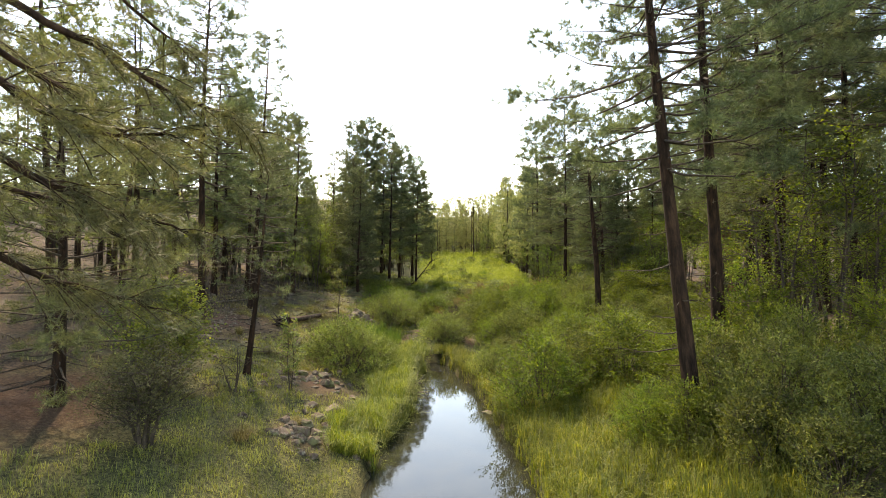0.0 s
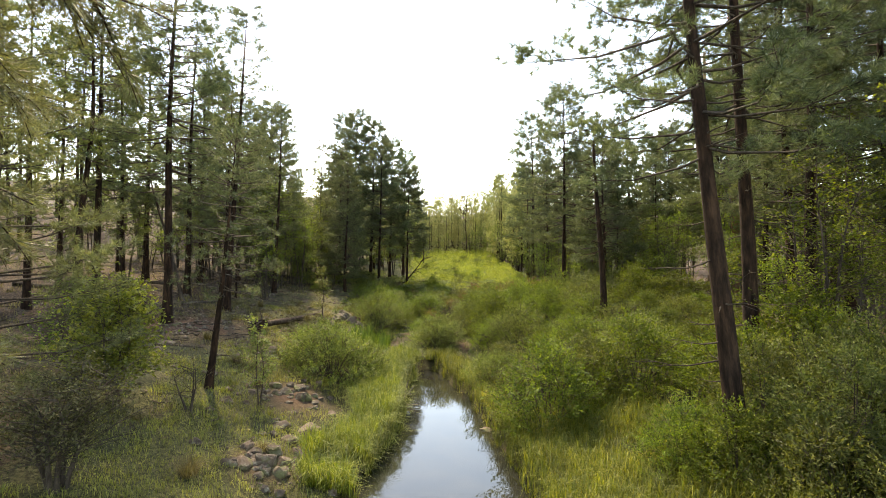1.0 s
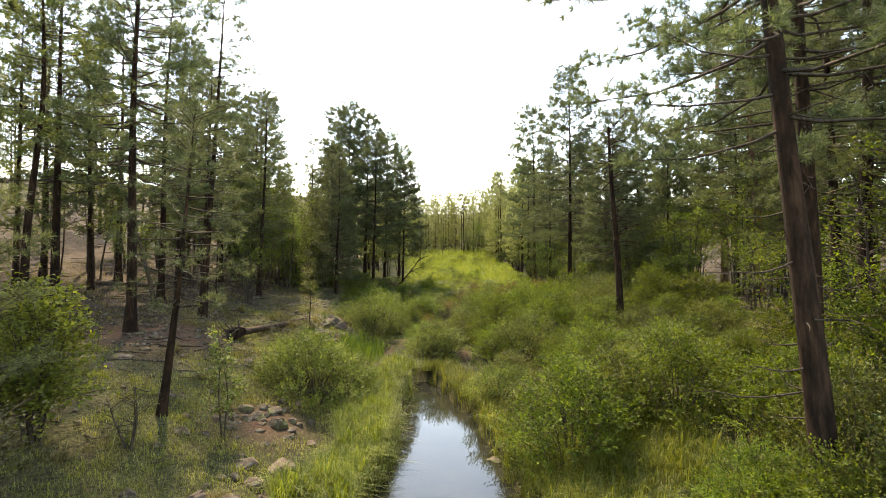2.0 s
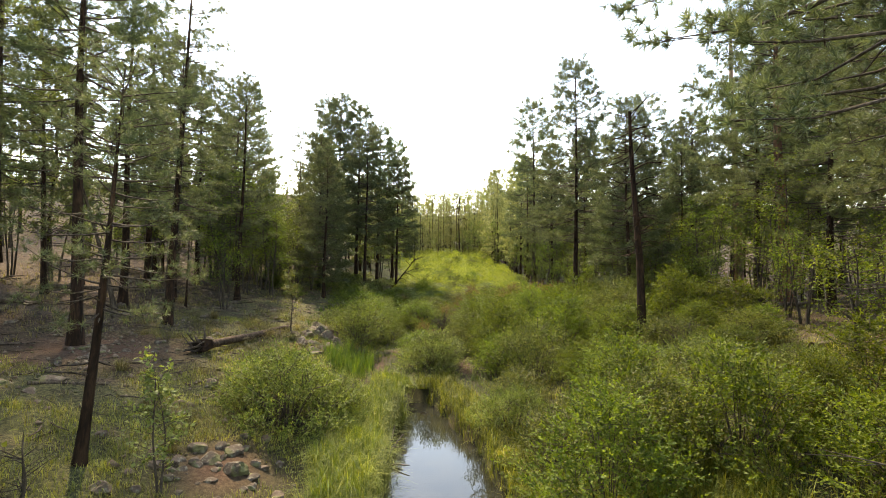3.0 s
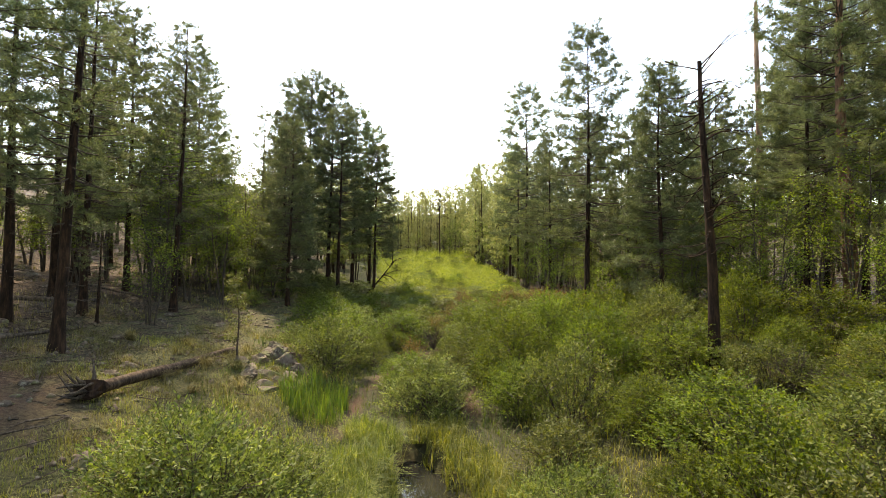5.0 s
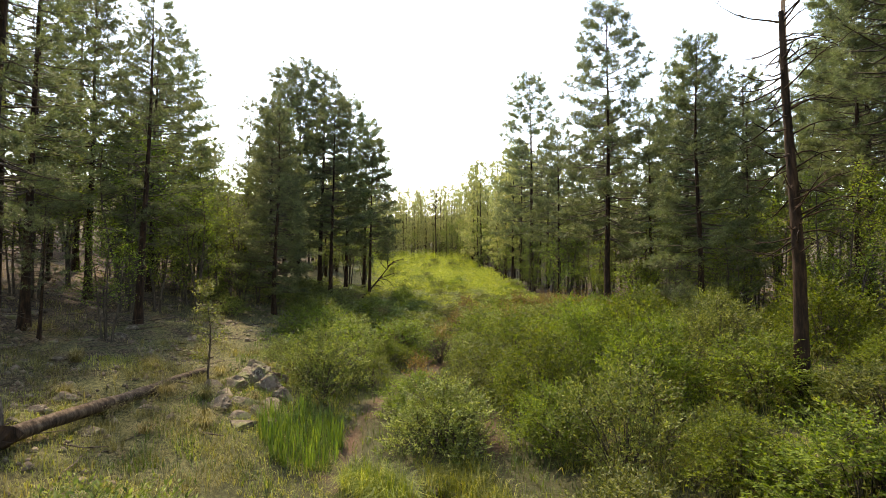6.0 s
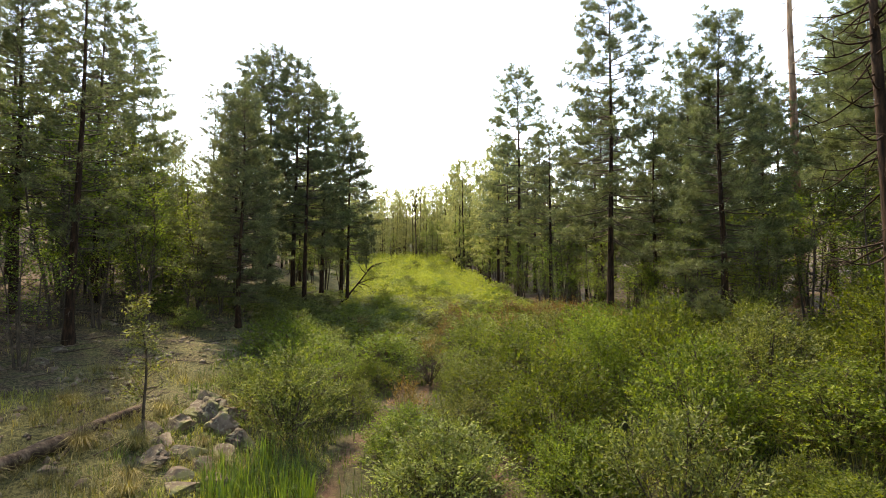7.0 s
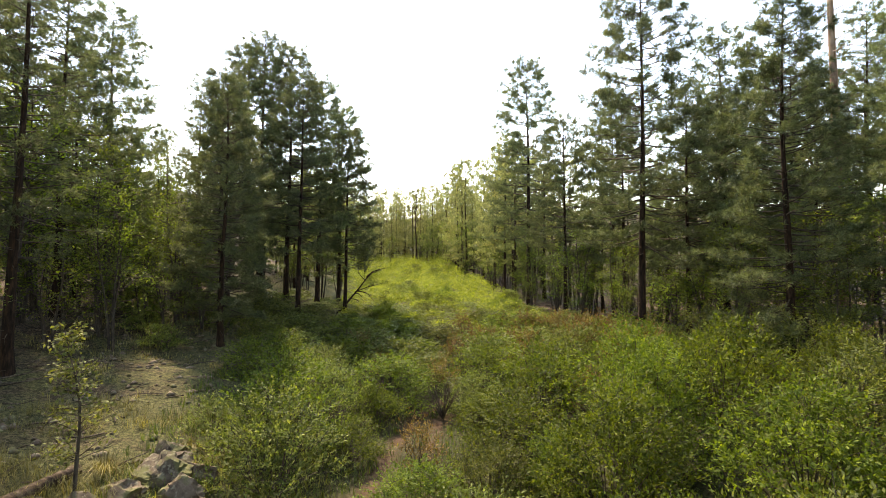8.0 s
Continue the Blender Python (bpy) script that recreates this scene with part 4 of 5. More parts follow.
stand(branchy("alder_bush", 3.1, 1.5, "leafy alder bush, sunlit yellow-green", 11, 22, 26, (0.10, 0.07), seed=11, cls=ALDER, group="alders", category="shrub", low=0.15, girth=0.024), -7.7, 15.0)
stand(branchy("alder_bush", 2.4, 1.5, "spreading leafy bush with dark thin stems", 11, 14, 12, (0.09, 0.06), seed=12, cls=OAK, group="alders", category="shrub", low=0.12, girth=0.022), -9.5, 16.6)
stand(branchy("alder_sapling", 2.5, 0.55, "thin alder sapling with a few pale leaves", 2, 22, 20, (0.085, 0.06), seed=13, cls=PALE_LEAF, girth=0.022, group="saplings", low=0.2), -4.85, 17.0)
stand(branchy("alder_sapling", 2.9, 0.6, "slender sapling with small grey-green leaves", 1, 46, 28, (0.075, 0.05), seed=14, cls=PALE_LEAF, girth=0.035, group="saplings", low=0.2), -6.05, 31.2)
stand(branchy("juniper_bush", 2.0, 1.35, "scrubby grey-green juniper with twisted bare stems", 6, 22, 70, (0.065, 0.025), seed=15, cls=SAGE, girth=0.045, group="junipers", category="shrub", low=0.25), -6.2, 11.0)
stand(branchy("juniper_bush", 1.3, 0.8, "low half-bare leaning shrub", 3, 10, 5, (0.05, 0.03), seed=16, cls=SAGE, girth=0.03, group="junipers", category="shrub", low=0.25), -5.95, 15.2)

# ---- willows of the creek bed ----
W_L, B_L = "rounded grey-green willow shrub in the creek meadow", "bright green leafy shrub in the creek meadow"
SHRUBS = {
    0: shrub("willow_shrub", 1.3, 1.75, W_L, 20, 46, 11, (0.074, 0.027), seed=1),
    1: shrub("willow_shrub", 1.15, 1.45, W_L, 17, 46, 11, (0.074, 0.027), seed=2),
    2: shrub("willow_shrub", 1.3, 1.65, B_L, 20, 50, 12, (0.072, 0.032), 0.36, WILLOW_LIGHT, seed=3, level=0.4),
    3: shrub("willow_shrub", 1.2, 2.0, B_L, 20, 50, 12, (0.072, 0.032), 0.38, WILLOW_LIGHT, seed=4, level=0.3),
    4: shrub("willow_shrub", 0.95, 1.2, W_L, 14, 44, 11, (0.074, 0.027), seed=5),
    7: shrub("willow_shrub", 1.35, 1.6, "dense rounded pale green willow beside the pool", 24, 52, 11, (0.068, 0.024), 0.3, seed=8),
    8: shrub("willow_shrub", 1.25, 1.6, W_L, 18, 36, 10, (0.085, 0.030), seed=9),
    9: shrub("willow_shrub", 1.25, 1.7, B_L, 18, 36, 10, (0.085, 0.036), 0.36, WILLOW_LIGHT, seed=10, level=0.4),
    5: shrub("willow_shrub", 1.2, 1.6, W_L, 14, 26, 8, (0.135, 0.050), 0.36, seed=6),
    6: shrub("willow_shrub", 1.2, 1.5, B_L, 14, 26, 8, (0.145, 0.058), 0.38, WILLOW_LIGHT, seed=7, level=0.5),
}
SHRUBS[10] = shrub("dock_weed", 0.55, 0.95, "rusty brown seeding weeds among the willows", 9, 16, 9, (0.075, 0.028), 0.42, RUST, seed=11, group="seeding weeds")
used_shrub, shrubs = set(), []


def bush(k, x, y, size=1.0, turn=0.0, tall=0.0):
    shrubs.append((x, y))
    repeat(SHRUBS, used_shrub, k, placed(x, y, turn, 1.12 * size, tall or (rng.uniform(0.45, 0.65) if x > 5.2 and 18.5 < y < 27.8 else rng.uniform(0.72, 1.0) if x > 3.0 else rng.uniform(0.6, 0.85))))


rng = np.random.default_rng(54)
for row in [(7, -3.75, 21.3, 1.25, 0, 0.85), (7, -2.8, 22.5, 0.95, 50, 0.85), (7, -4.6, 22.4, 0.95, 200, 0.8), (7, 0.3, 29.6, 0.8, 120, 0.9), (2, 5.5, 12.0, 0.75, 30, 0.9), (1, 6.3, 11.8, 0.8, 110, 0.9), (2, 5.0, 13.1, 0.7, 250, 0.9), (0, 6.9, 13.4, 0.95, 160, 0.9), (0, 0.25, 28.9, 1.15, 100), (1, 3.0, 19.6, 1.1, 20), (0, 4.7, 18.6, 1.2, 70), (2, 5.9, 17.6, 1.15, 10),
            (1, 6.6, 8.9, 0.9, 20, 0.8), (0, 7.9, 9.6, 1.0, 80, 0.8), (1, 9.3, 10.8, 1.1, 150, 0.85), (0, 9.0, 8.4, 1.0, 240, 0.8), (2, 10.4, 12.6, 1.1, 10, 0.9), (0, 7.2, 11.4, 1.1, 200), (1, 6.3, 10.4, 0.95, 250), (0, 8.3, 12.6, 1.1, 300), (2, 7.2, 15.2, 1.1, 140), (1, 2.2, 22.0, 0.9, 90), (5, -9.5, 43, 0.7, 10, 0.6), (5, -8.2, 41, 0.6, 90, 0.7), (5, -10.6, 45.5, 0.8, 200, 0.7), (5, -7.2, 45, 0.8, 300, 0.7), (5, -6.2, 48, 0.9, 50, 0.7), (5, -5.7, 44.5, 0.8, 130, 0.7), (5, -9.0, 47.5, 0.8, 20, 0.7)]:
    bush(*row)
rng = np.random.default_rng(55)


def open_bed(x, y):
    left = -4.8 if y > 32 else (-1.0 if y > 26.5 else 99)
    right = 9.6 if y < 24 else 12.0 if y < 34 else 10.6
    if y < 16:
        ok = 6.2 < x < 9.5
    elif y < 27.5:
        ok = 1.6 + 0.16 * abs(y - 21) < x < right
    else:
        ok = left < x < right
    if y > 48:
        ok = -8.5 + 0.02 * y < x < 10.0
    clear = trail(np.array(x), np.array(y)) < 0.25 and ((x - 7.6) / 0.9) ** 2 + ((y - 26.2) / 1.3) ** 2 > 1 and not (-4.3 < x < -2.0 and 27 < y < 31.5)
    return ok and clear


reach = [1.0] * len(shrubs)
for size in sorted(rng.uniform(0.5, 1.0, 5200) ** 2 * 0.85 + 0.35)[::-1]:
    y, x = rng.uniform(9, 60), rng.uniform(-7, 12.0)
    rut = min(float(near_line(np.array(x), np.array(y), r)) for r in RUTS)
    if open_bed(x, y) and rut > 0.2 + 0.85 * size and all((x - a) ** 2 + (y - b) ** 2 > (0.96 * (size + r)) ** 2 for (a, b), r in zip(shrubs, reach)):
        k = int(rng.choice([0, 1, 2, 3, 4], p=[0.3, 0.3, 0.1, 0.05, 0.25] if x < 1 else [0.14, 0.1, 0.38, 0.28, 0.1]))
        if y > 33:
            k = (5 if y > 42 else 8) + int(rng.uniform() < (0.3 if x < 4 else 0.6))
        bush(k, x, y, size, rng.uniform(0, 360), rng.uniform(0.75, 1.05) * float(ramp_of(y, [36, 42, 48, 56], [0.9, 0.62, 0.48, 0.34])) if y > 36 else 0.0)
        reach.append(size)

for _ in range(26):
    x, y = rng.uniform(3.5, 10.2), rng.uniform(38, 50)
    bush(10, x, y, rng.uniform(0.7, 1.2), rng.uniform(0, 360), rng.uniform(0.8, 1.1))
for x, y in ((-0.9, 41.5), (1.2, 39.8), (-1.6, 46.0), (5.0, 36.4), (2.4, 44.2), (-0.2, 34.0)):
    bush(10, x, y, 0.9, 60 * x, 1.0)


def bare_shrub(x, y, radius, height, seed):
    """A leafless shrub: many thin grey stems fanning out and forking."""
    global rng
    rng = np.random.default_rng(seed)
    twigs = Soup()
    for _ in range(46):
        a, r = rng.uniform(0, 6.28), radius * math.sqrt(rng.uniform(0.02, 1))
        end = np.array([math.cos(a) * r, math.sin(a) * r, height * rng.uniform(0.55, 1.0) * (1 - 0.35 * r / radius)])
        q = np.linspace(0, 1, 5)
        pts = np.outer(q, end) + np.outer(q * (1 - q), [0, 0, 0.5 * height]) + rng.normal(0, 0.02, (5, 3)) * q[:, None]
        twigs.tube(pts + [0, 0, -0.03], np.interp(q, [0, 1], [0.012, 0.003]), 3)
        for e in (2, 3, 3):
            d = unit(end + rng.normal(0, 0.6, 3)) * height * rng.uniform(0.15, 0.35)
            twigs.tube(np.stack([pts[e], pts[e] + 0.5 * d, pts[e] + d]), [0.006, 0.004, 0.002], 3)
    ob = single("bare_shrub", twigs.mesh("bare_shrub"), DEADWOOD, "leafless grey twiggy shrub among the willows", "shrub", "bare shrubs")
    ob.matrix_basis = placed(x, y)


for i, (x, y) in enumerate(((0.9, 37.4), (-1.2, 38.6), (2.2, 41.0), (4.4, 34.6), (-2.6, 36.2), (6.4, 23.6), (8.3, 24.6), (5.2, 40.4))):
    bare_shrub(x, y, 0.75, 1.35, 900 + i)

# the far part of the meadow
rng = np.random.default_rng(60)
fp = scatter(2600, -4, 13, 50, 112, lambda x, y: (x > -2.6) & (x < 9.2 + 0.08 * (y - 60)) & (rng.uniform(size=len(x)) < np.clip((y - 46) / 16, 0, 1)))
kept = []
for x, y in fp:
    if all((x - a) ** 2 + (y - b) ** 2 > 1.9 for a, b in kept):
        kept.append((x, y))
fp, per = np.array(kept), 520
dome = spin(len(fp) * per) * [1, 1, 0.95] * rng.uniform(0.72, 1.08, (len(fp) * per, 1))
dome[:, 2] = np.abs(dome[:, 2])
grow = np.repeat(rng.uniform(0.3, 1.0, (len(fp), 1)) * ramp_of(fp[:, 1:], [50, 60, 80, 100], [0.9, 1.2, 1.6, 1.9]), per, 0)
q = np.repeat(fp, per, 0) + dome[:, :2] * grow * 1.1
at = np.stack([q[:, 0], q[:, 1], ground_z(q[:, 0], q[:, 1]) + dome[:, 2] * grow[:, 0] * 1.1 - 0.05], 1)
for _ in range(46):
    x, y = rng.uniform(-2, 10), rng.uniform(56, 98)
    bush(5 + int(rng.integers(2)), x, y, rng.uniform(0.5, 0.9), rng.uniform(0, 360), rng.uniform(0.6, 0.85))
single("far_meadow_thicket", leaf_mesh("far_meadow_thicket", at, unit(spin(len(q)) * [1, 1, 0.5]), 0.17, 0.075, 0.6), FLATS_SUN,
       "low willow thicket covering the far meadow, sunlight painted into leaves", "shrubs", kind="stuff")

# ---- sedge, reeds and grass ----
rng = np.random.default_rng(70)


def off_water(x, y):
    return (np.abs(x - creek_mid(y)) > creek_half(y) - 0.08) | (y > 26.5)


p = scatter(3600, 0.9, 6.4, 2.5, 18.5, lambda x, y: off_water(x, y) & (x < 6.4 - 0.12 * np.abs(y - 11)) & (rng.uniform(size=len(x)) < 0.95))
single("sedge_bank", blades_mesh("sedge_bank", p, 24, 0.22, 0.6, 0.014, 0.9), SEDGE, "tall yellow-green sedge on the creek bank", "grass", kind="stuff")
p = scatter(5200, -3.4, -0.3, 13.6, 27.5, lambda x, y: off_water(x, y) & (x > creek_mid(y) - creek_half(y) - 1.35 - 0.25 * np.sin(y)) & ((np.exp(-((y - 17.6) / 2.2) ** 2) + np.exp(-((y - 23.5) / 1.6) ** 2) > 0.35) | (fuzz(x, y, 1.6, 7) > 0.35)))
single("sedge_tussocks", blades_mesh("sedge_tussocks", p, 24, 0.2, 0.78, 0.014, 0.85), SEDGE, "lush green sedge leaning over the creek edge", "grass", kind="stuff")
p = scatter(2200, -1.5, 3.2, 16.5, 28.5, lambda x, y: off_water(x, y) & (x > creek_mid(y)) & (x < creek_mid(y) + creek_half(y) + 1.3) & (fuzz(x, y, 1.3, 2) > -0.35))
single("sedge_fringe", blades_mesh("sedge_fringe", p, 20, 0.2, 0.55, 0.014, 0.9), SEDGE, "golden green sedge fringe round the pool's end", "grass", kind="stuff")
p = scatter(4200, -8.5, 8.5, -9, 8, lambda x, y: off_water(x, y) & (fuzz(x, y, 0.8, 5) > -0.6))
single("near_bank_grass", blades_mesh("near_bank_grass", p, 12, 0.22, 0.15, 0.010, 0.9), GRASS, "short yellow-green grass along both creek banks", "grass", kind="stuff")
p = scatter(230, -4.3, -2.2, 27.2, 31.0, lambda x, y: ((x + 3.2) / 0.9) ** 2 + ((y - 29.2) / 1.7) ** 2 < 1)
single("reed_patch", blades_mesh("reed_patch", p, 9, 0.16, 0.85, 0.018, 0.4), REED, "upright vivid green reeds beside the rocks", "grass", kind="stuff")
p = scatter(11000, -12, -2.2, 7, 36, lambda x, y: off_water(x, y) & (trail(x, y) < 0.3) & (fuzz(x, y, 0.8, 5) + ramp_of(x, [-12, -8, -3], [-0.9, 0.2, 0.8]) - 0.75 * np.clip((y - 20) / 6, 0, 1) * (x < -4) > -0.15))
single("bank_grass", blades_mesh("bank_grass", p, 11, 0.22, 0.19, 0.010, 0.9), GRASS, "short pale tufted grass on the creek bank", "grass", kind="stuff")
p = scatter(5200, -6, 11, 26, 54, lambda x, y: (trail(x, y) < 0.6))
single("meadow_grass", blades_mesh("meadow_grass", p, 9, 0.22, 0.30, 0.018, 0.8), REED, "green meadow grass between the willows", "grass", kind="stuff")
p = scatter(3600, -22, -4.5, 14, 52, lambda x, y: (fuzz(x, y, 0.7, 8) > -0.1) & (trail(x, y) < 0.3))
single("forest_grass", blades_mesh("forest_grass", p, 9, 0.21, 0.25, 0.014, 0.7), DRY, "sparse dry grass on the forest floor", "grass", kind="stuff")

p = scatter(1300, -12.5, -4.0, 18, 37, lambda x, y: (trail(x, y) < 0.3) & (fuzz(x, y, 0.95, 12) + ramp_of(x, [-12, -8, -4], [-0.7, -0.1, 0.3]) > 0.05))
single("slope_grass", blades_mesh("slope_grass", p, 34, 0.2, 0.38, 0.008, 1.5), STRAW, "long fine arching grass in tufts on the rocky slope", "grass", kind="stuff")

p = scatter(2600, 8.5, 24, 12, 56, lambda x, y: fuzz(x, y, 0.8, 3) > -0.35)
single("wood_floor_grass", blades_mesh("wood_floor_grass", p, 11, 0.24, 0.27, 0.014, 0.9), STRAW, "thin pale grass under the pines", "grass", kind="stuff")

p = scatter(2600, 2.6, 12, 15, 30, lambda x, y: off_water(x, y) & (fuzz(x, y, 1.1, 4) > -0.7))
single("shrub_floor_grass", blades_mesh("shrub_floor_grass", p, 10, 0.24, 0.36, 0.016, 0.9), GRASS, "green grass filling the gaps between the shrubs", "grass", kind="stuff")

# ---- fallen pine with its root plate ----


def fallen_pine():
    global rng
    rng = np.random.default_rng(81)
    top = thing("fallen_pine", "fallen barkless pine log with torn root plate on the grass", "log")
    a, b = np.array([-7.6, 25.7]), np.array([-6.35, 31.9])
    q = np.linspace(0, 1, 14)
    xy = np.outer(1 - q, a) + np.outer(q, b)
    z = ground_z(xy[:, 0], xy[:, 1])
    z = np.linspace(z[0] + 0.22, z[-1] + 0.12, 14) + 0.02 * np.sin(q * 9)
    tr = Soup()
    tr.tube(np.column_stack([xy, z]), np.interp(q, [0, 1], [0.15, 0.10]), 10, 0.08)
    part("trunk", tr.mesh("trunk"), LOGWOOD, top)
    c = np.array([a[0], a[1], spot(*a) + 0.24])
    me = rock_mesh("root_plate", 0.36, 0.26, 0.3, 5, 3, 1.0)
    me.transform(Matrix.Translation(Vector(c - [0.1, 0.1, 0.08])))
    plate = part("root_plate", me, BARK, top, "dark torn root plate with soil")
    for i in range(15):
        rt = Soup()
        d = unit(np.array([rng.normal(-0.3, 0.7), rng.normal(-0.5, 0.5), rng.normal(0.3, 0.5)]))
        ln = rng.uniform(0.4, 0.8)
        pts = c + np.outer(np.linspace(0.1, 1, 5) * ln, d) + np.outer([0, 0.05, 0.08, 0.02, -0.08], rng.normal(0, 1, 3))
        pts[:, 2] = np.maximum(pts[:, 2], ground_z(pts[:, 0], pts[:, 1]) - 0.02)
        rt.tube(pts, [0.07, 0.055, 0.04, 0.025, 0.01], 6, 0.15)
        part("root", rt.mesh("root"), TWIG, plate)
    return top


fallen_pine()


def log_on_ground(name, a, b, r, label, lift=0.6):
    top = Soup()
    q = np.linspace(0, 1, 8)
    xy = np.outer(1 - q, a) + np.outer(q, b)
    z0, z1 = spot(*a), spot(*b)
    z = np.linspace(z0, z1, 8) + r * lift
    top.tube(np.column_stack([xy, z]), np.interp(q, [0, 1], [r, 0.6 * r]), 8, 0.1)
    return single(name, top.mesh(name), DEADWOOD, label, "log", "fallen logs")


LG = "weathered grey fallen log on the forest floor"
for a, b, r in (((12.5, 31.5), (19.5, 33.8), 0.15), ((14.6, 38.0), (20.4, 40.2), 0.16), ((15.2, 36.8), (19.6, 37.6), 0.14), ((11.0, 22.5), (17.0, 24.5), 0.14), ((12.5, 13.0), (15.5, 17.5), 0.12),
                ((-18, 33), (-13, 36), 0.13), ((-16, 40), (-12, 38.5), 0.10), ((-20, 28), (-15.5, 29.5), 0.12), ((-12.5, 29.0), (-11.2, 32.0), 0.07), ((-9.4, 20.2), (-8.2, 21.3), 0.05), ((2.75, 9.9), (2.95, 10.7), 0.07), ((4.2, 19.8), (5.6, 21.0), 0.08)):
    log_on_ground("fallen_log", a, b, r, LG)

# ---- rocks ----
rng = np.random.default_rng(90)
ROCKS = [(ROCK, -3.7, 13.7, 0.42, 0.32, 0.34), (ROCK, -4.05, 13.4, 0.34, 0.3, 0.2), (ROCK, -3.35, 13.55, 0.26, 0.24, 0.24), (ROCK, -3.95, 14.0, 0.24, 0.2, 0.16), (ROCK, -3.4, 14.1, 0.2, 0.22, 0.18), (ROCK, -3.1, 10.6, 0.26, 0.22, 0.2),
         (ROCK, -3.4, 16.3, 0.56, 0.42, 0.24), (ROCK, -3.95, 15.9, 0.36, 0.3, 0.2), (ROCK, -3.65, 15.3, 0.32, 0.26, 0.18), (ROCK, -3.3, 14.9, 0.3, 0.26, 0.2), (ROCK, -3.75, 14.3, 0.44, 0.32, 0.26), (ROCK, -4.2, 14.1, 0.3, 0.26, 0.2), (ROCK, -3.2, 14.0, 0.26, 0.22, 0.16), (ROCK, -2.0, 13.9, 0.2, 0.24, 0.16), (ROCK, -2.25, 13.5, 0.18, 0.16, 0.14),
         (ROCK, 1.55, 18.6, 0.4, 0.35, 0.16), (ROCK_DARK, -4.0, 18.3, 0.36, 0.3, 0.3), (ROCK_DARK, -4.3, 19.0, 0.34, 0.3, 0.3), (ROCK_DARK, -4.6, 18.5, 0.4, 0.3, 0.26), (ROCK, -5.0, 18.9, 0.4, 0.34, 0.24), (ROCK, -5.6, 16.6, 0.35, 0.3, 0.2),
         (ROCK_DARK, -0.2, 27.0, 0.2, 0.16, 0.1), (ROCK_DARK, 0.05, 27.2, 0.16, 0.16, 0.09), (ROCK_DARK, -0.6, 27.2, 0.18, 0.14, 0.1)]
LEDGE = ((-5.25, 33.0, 0.48, 0.36, 0.34), (-5.05, 32.2, 0.62, 0.42, 0.36), (-4.55, 31.7, 0.44, 0.36, 0.36), (-4.1, 31.2, 0.36, 0.32, 0.34), (-4.95, 30.3, 0.42, 0.36, 0.34), (-4.5, 30.0, 0.36, 0.3, 0.28), (-5.9, 31.0, 0.36, 0.3, 0.3),
         (-4.3, 30.6, 0.4, 0.3, 0.26), (-5.45, 31.5, 0.4, 0.34, 0.3), (-4.1, 29.4, 0.3, 0.24, 0.2), (-4.75, 29.3, 0.28, 0.24, 0.2), (-4.6, 32.5, 0.36, 0.3, 0.28), (-4.55, 28.9, 0.34, 0.28, 0.2), (-5.3, 29.6, 0.36, 0.3, 0.26), (-5.5, 30.6, 0.32, 0.28, 0.26))
for i, (x, y, a, b, c) in enumerate(LEDGE):
    ROCKS.append((ROCK if i % 3 == 2 else ROCK_DARK, x, y, 1.1 * a, 1.1 * b, 0.95 * c))
for i in range(12):
    ROCKS.append((ROCK, rng.normal(11.0, 0.8), rng.normal(61.4, 0.7), rng.uniform(0.12, 0.4), rng.uniform(0.12, 0.35), rng.uniform(0.08, 0.2)))
for i in range(110):
    x, y = rng.uniform(-18, -5.5), rng.uniform(18, 42)
    s = rng.uniform(0.08, 0.3)
    ROCKS.append((ROCK if i % 3 else ROCK_DARK, x, y, s, s * rng.uniform(0.6, 1.1), s * rng.uniform(0.4, 0.7)))
for cx, cy, w, n in ((-4.4, 18.4, 0.75, 46), (-3.6, 13.5, 0.42, 40), (-3.3, 15.3, 0.5, 36), (-4.9, 31.0, 0.7, 8), (-9.4, 24.2, 1.6, 26)):
    for i in range(n):
        a = rng.uniform(0.05, 0.17)
        ROCKS.append((ROCK_DARK if i % 2 else ROCK, rng.normal(cx, w), rng.normal(cy, w), a, a * rng.uniform(0.7, 1.1), a * rng.uniform(0.5, 0.9)))
for i, (mat, x, y, a, b, c) in enumerate(ROCKS):
    if y < 20 and a > 0.22 and i not in (5, 6):
        a, b, c = 0.74 * a, 0.74 * b, 0.7 * c
    ob = single("rock", rock_mesh("rock", a, b, c, i + 1, 4 if a > 0.38 else 3 if a > 0.2 else 2), mat, "rough lichen-spotted rock half sunk in the ground" if mat is ROCK else "dark weathered basalt rock with lichen", "rock", "rocks")
    ob.matrix_basis = pose(x, y, max(spot(x, y), -1.7) - 0.05 * c, 0, 0, rng.uniform(0, 360))

# ---- small litter on the forest floor ----
rng = np.random.default_rng(95)
p = scatter(900, -24, -5, 14, 50, lambda x, y: fuzz(x, y, 0.5, 9) > -0.5)
sticks = Soup()
for x, y in np.concatenate([p[:420], scatter(160, -13, -6, 22, 42, lambda x, y: x < 0)]):
    a, ln = rng.uniform(0, 6.28), rng.uniform(0.25, 1.3)
    z = spot(x, y)
    d = np.array([math.cos(a), math.sin(a), rng.uniform(-0.03, 0.12)]) * ln
    m = np.array([x, y, z + 0.03])
    sticks.tube(np.stack([m, m + d * 0.5 + rng.normal(0, 0.03, 3), m + d]), np.array([0.016, 0.013, 0.006]) * rng.uniform(0.6, 1.6), 4)
single("fallen_twigs", sticks.mesh("fallen_twigs"), DEADWOOD, "scattered grey fallen twigs on the needle litter", "twigs", kind="stuff")
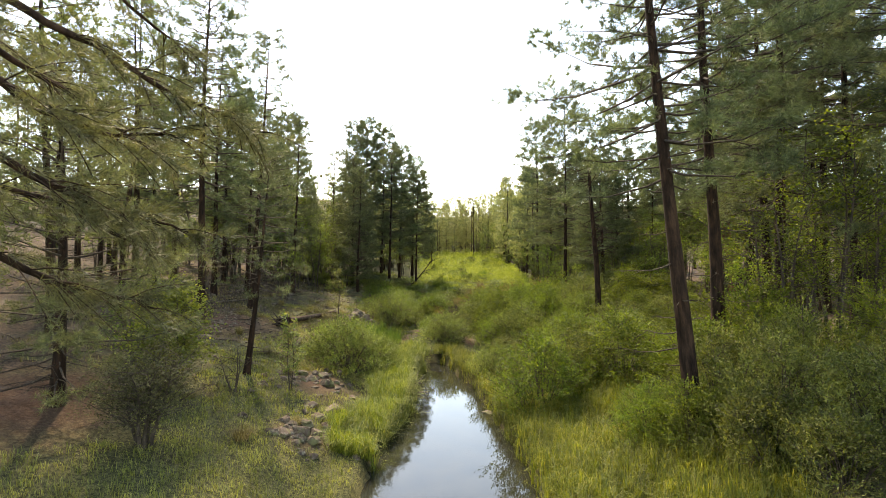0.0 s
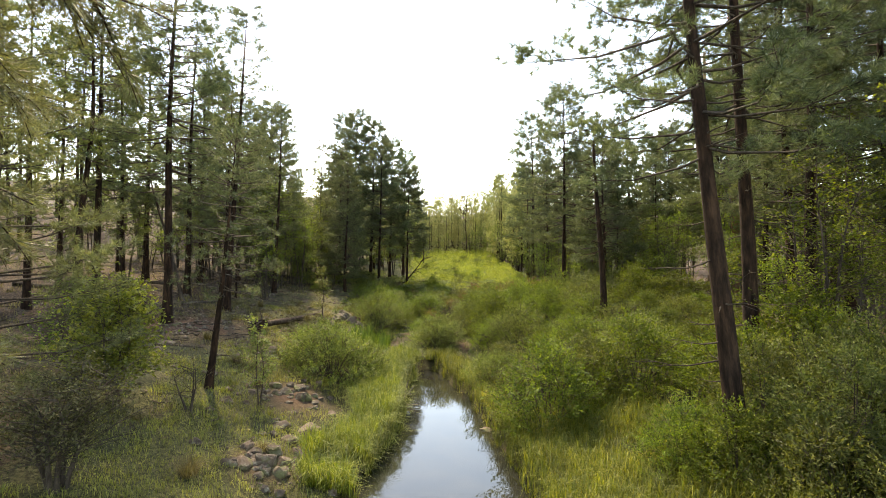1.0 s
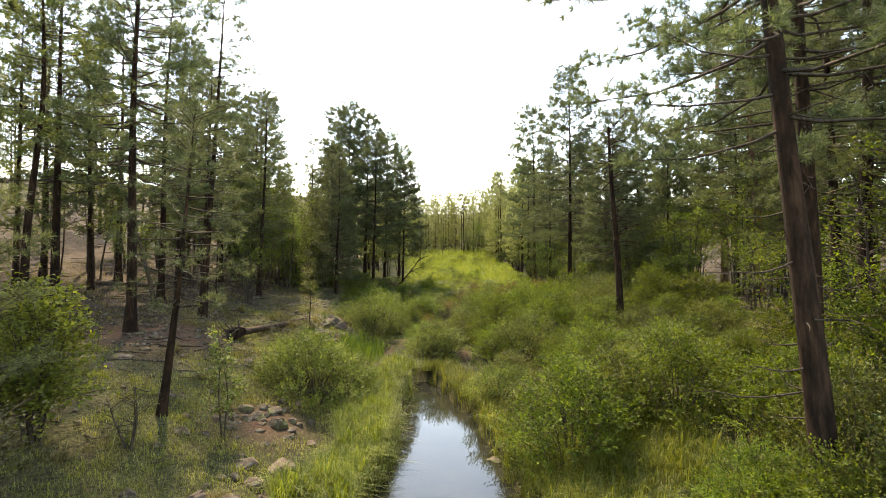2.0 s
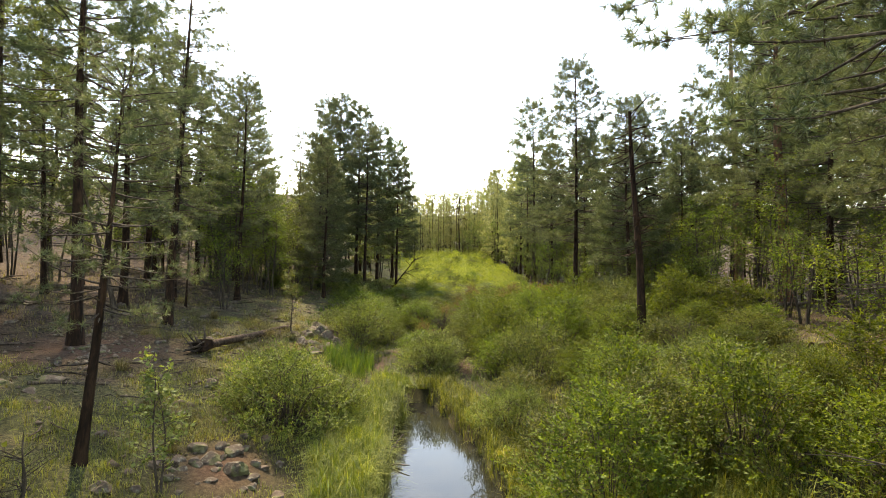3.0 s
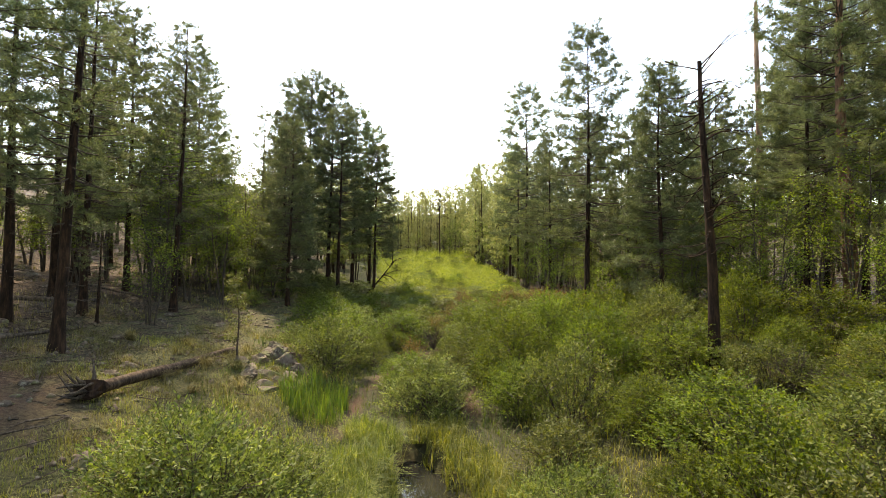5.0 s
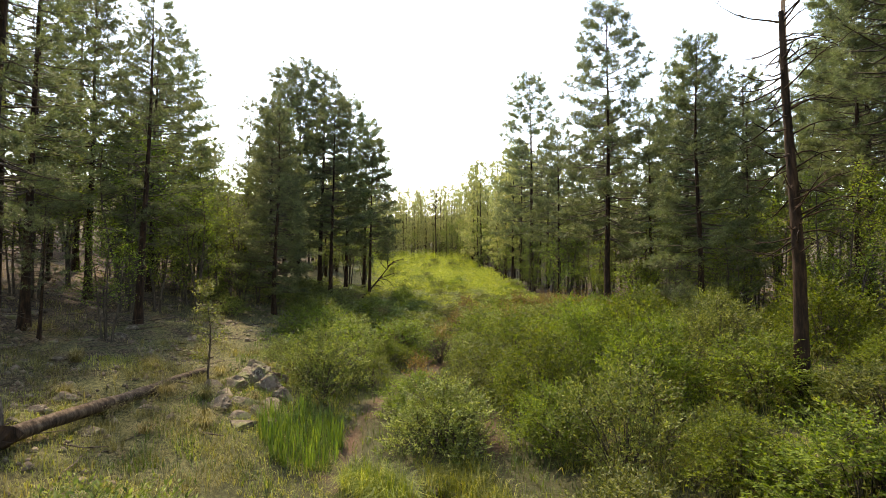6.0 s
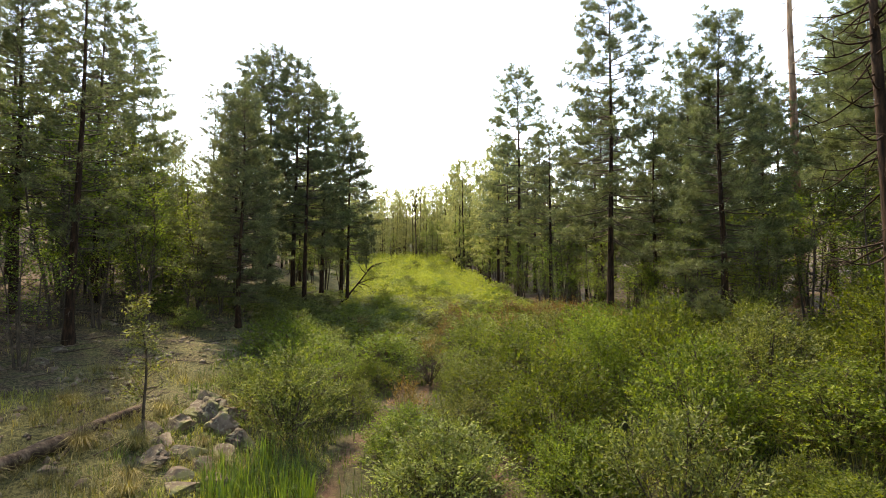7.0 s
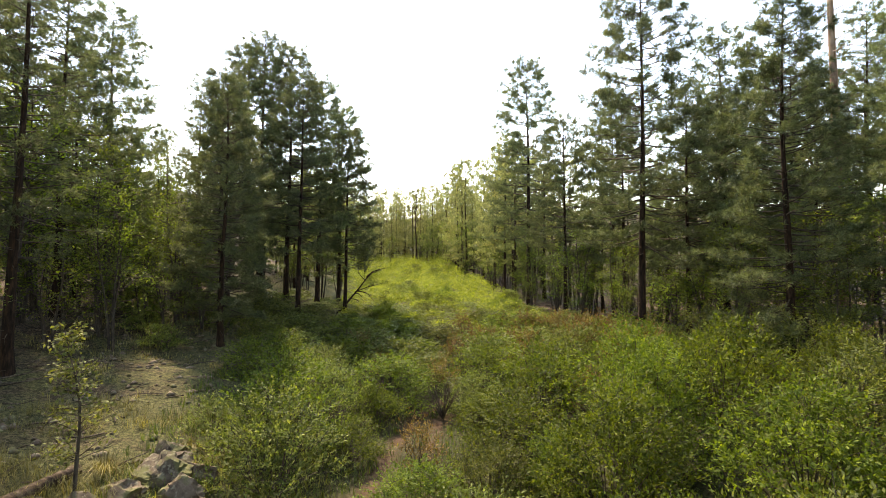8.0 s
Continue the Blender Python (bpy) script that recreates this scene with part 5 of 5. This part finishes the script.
q = np.concatenate([scatter(1500, -24, -5, 14, 50, lambda x, y: fuzz(x, y, 0.6, 11) > -0.2), scatter(1100, -13, -5.5, 21, 42, lambda x, y: fuzz(x, y, 0.9, 4) > -0.3)])
n = len(q)
size = 0.03 + 0.11 * rng.uniform(0, 1, (n, 1, 1)) ** 2
cube = np.array([[1, 0, 0], [-1, 0.2, 0], [0.1, 1, 0.1], [-0.2, -1, 0], [0, 0.1, 0.75], [0, 0, -0.6]])
v = cube[None] * size * rng.uniform(0.6, 1.3, (n, 6, 3)) + np.stack([q[:, 0], q[:, 1], ground_z(q[:, 0], q[:, 1]) + 0.01], 1)[:, None]
tri = np.array([[0, 2, 4], [2, 1, 4], [1, 3, 4], [3, 0, 4], [2, 0, 5], [1, 2, 5], [3, 1, 5], [0, 3, 5]])
f = (np.arange(n)[:, None, None] * 6 + tri[None]).reshape(-1, 3)
single("loose_stones", mesh_of("loose_stones", v.reshape(-1, 3), f, np.full(len(f), 3)), ROCK, "small loose stones strewn over the slope", "stones", kind="stuff")

# ---- dry tussocks and driftwood ----


def tussock(x, y, size, seed):
    global rng
    rng = np.random.default_rng(seed)
    me = blades_mesh("grass_tussock", np.array([[x, y]]), 260, 0.12 * size, 0.42 * size, 0.010, 1.25)
    single("grass_tussock", me, DRY, "dry arching bunchgrass tussock on the bank", "grass", "tussocks")


for i, (x, y, size) in enumerate(((-4.75, 12.5, 1.1), (-3.9, 14.2, 0.9), (-5.4, 18.6, 1.0), (-6.6, 20.1, 1.1), (-5.0, 24.6, 0.9), (-6.1, 27.6, 1.0), (-5.2, 28.4, 0.9), (-8.4, 28.9, 1.0), (-7.9, 31.8, 0.9), (-8.6, 22.6, 1.1), (-6.9, 14.6, 0.9), (-9.3, 31.0, 1.0), (-5.7, 30.0, 1.0), (-5.95, 32.0, 1.1), (-4.75, 30.9, 0.8), (-5.35, 28.9, 1.0), (-4.9, 33.4, 1.0), (-6.5, 29.6, 1.0), (-7.2, 28.2, 1.1), (-4.2, 30.1, 0.7))):
    tussock(x, y, size, 820 + i)

for i, (a, b, r) in enumerate((((-1.25, 21.2, -1.55), (-0.75, 21.9, -1.15), 0.035), ((-1.35, 21.7, -1.5), (-0.85, 21.5, -1.35), 0.04), ((-1.2, 22.0, -1.6), (-1.0, 22.5, -1.1), 0.03), ((-1.1, 20.9, -1.62), (-0.55, 20.7, -1.5), 0.025))):
    st = Soup()
    a, b = np.array(a), np.array(b)
    q = np.linspace(0, 1, 5)
    st.tube(a + np.outer(q, b - a) + np.outer(0.03 * np.sin(q * 5), [1, 0.5, 0.6]), np.interp(q, [0, 1], [r, 0.5 * r]), 7, 0.12)
    single("driftwood_stick", st.mesh("driftwood_stick"), DEADWOOD, "broken grey stick caught at the pool's edge", "driftwood", "driftwood")
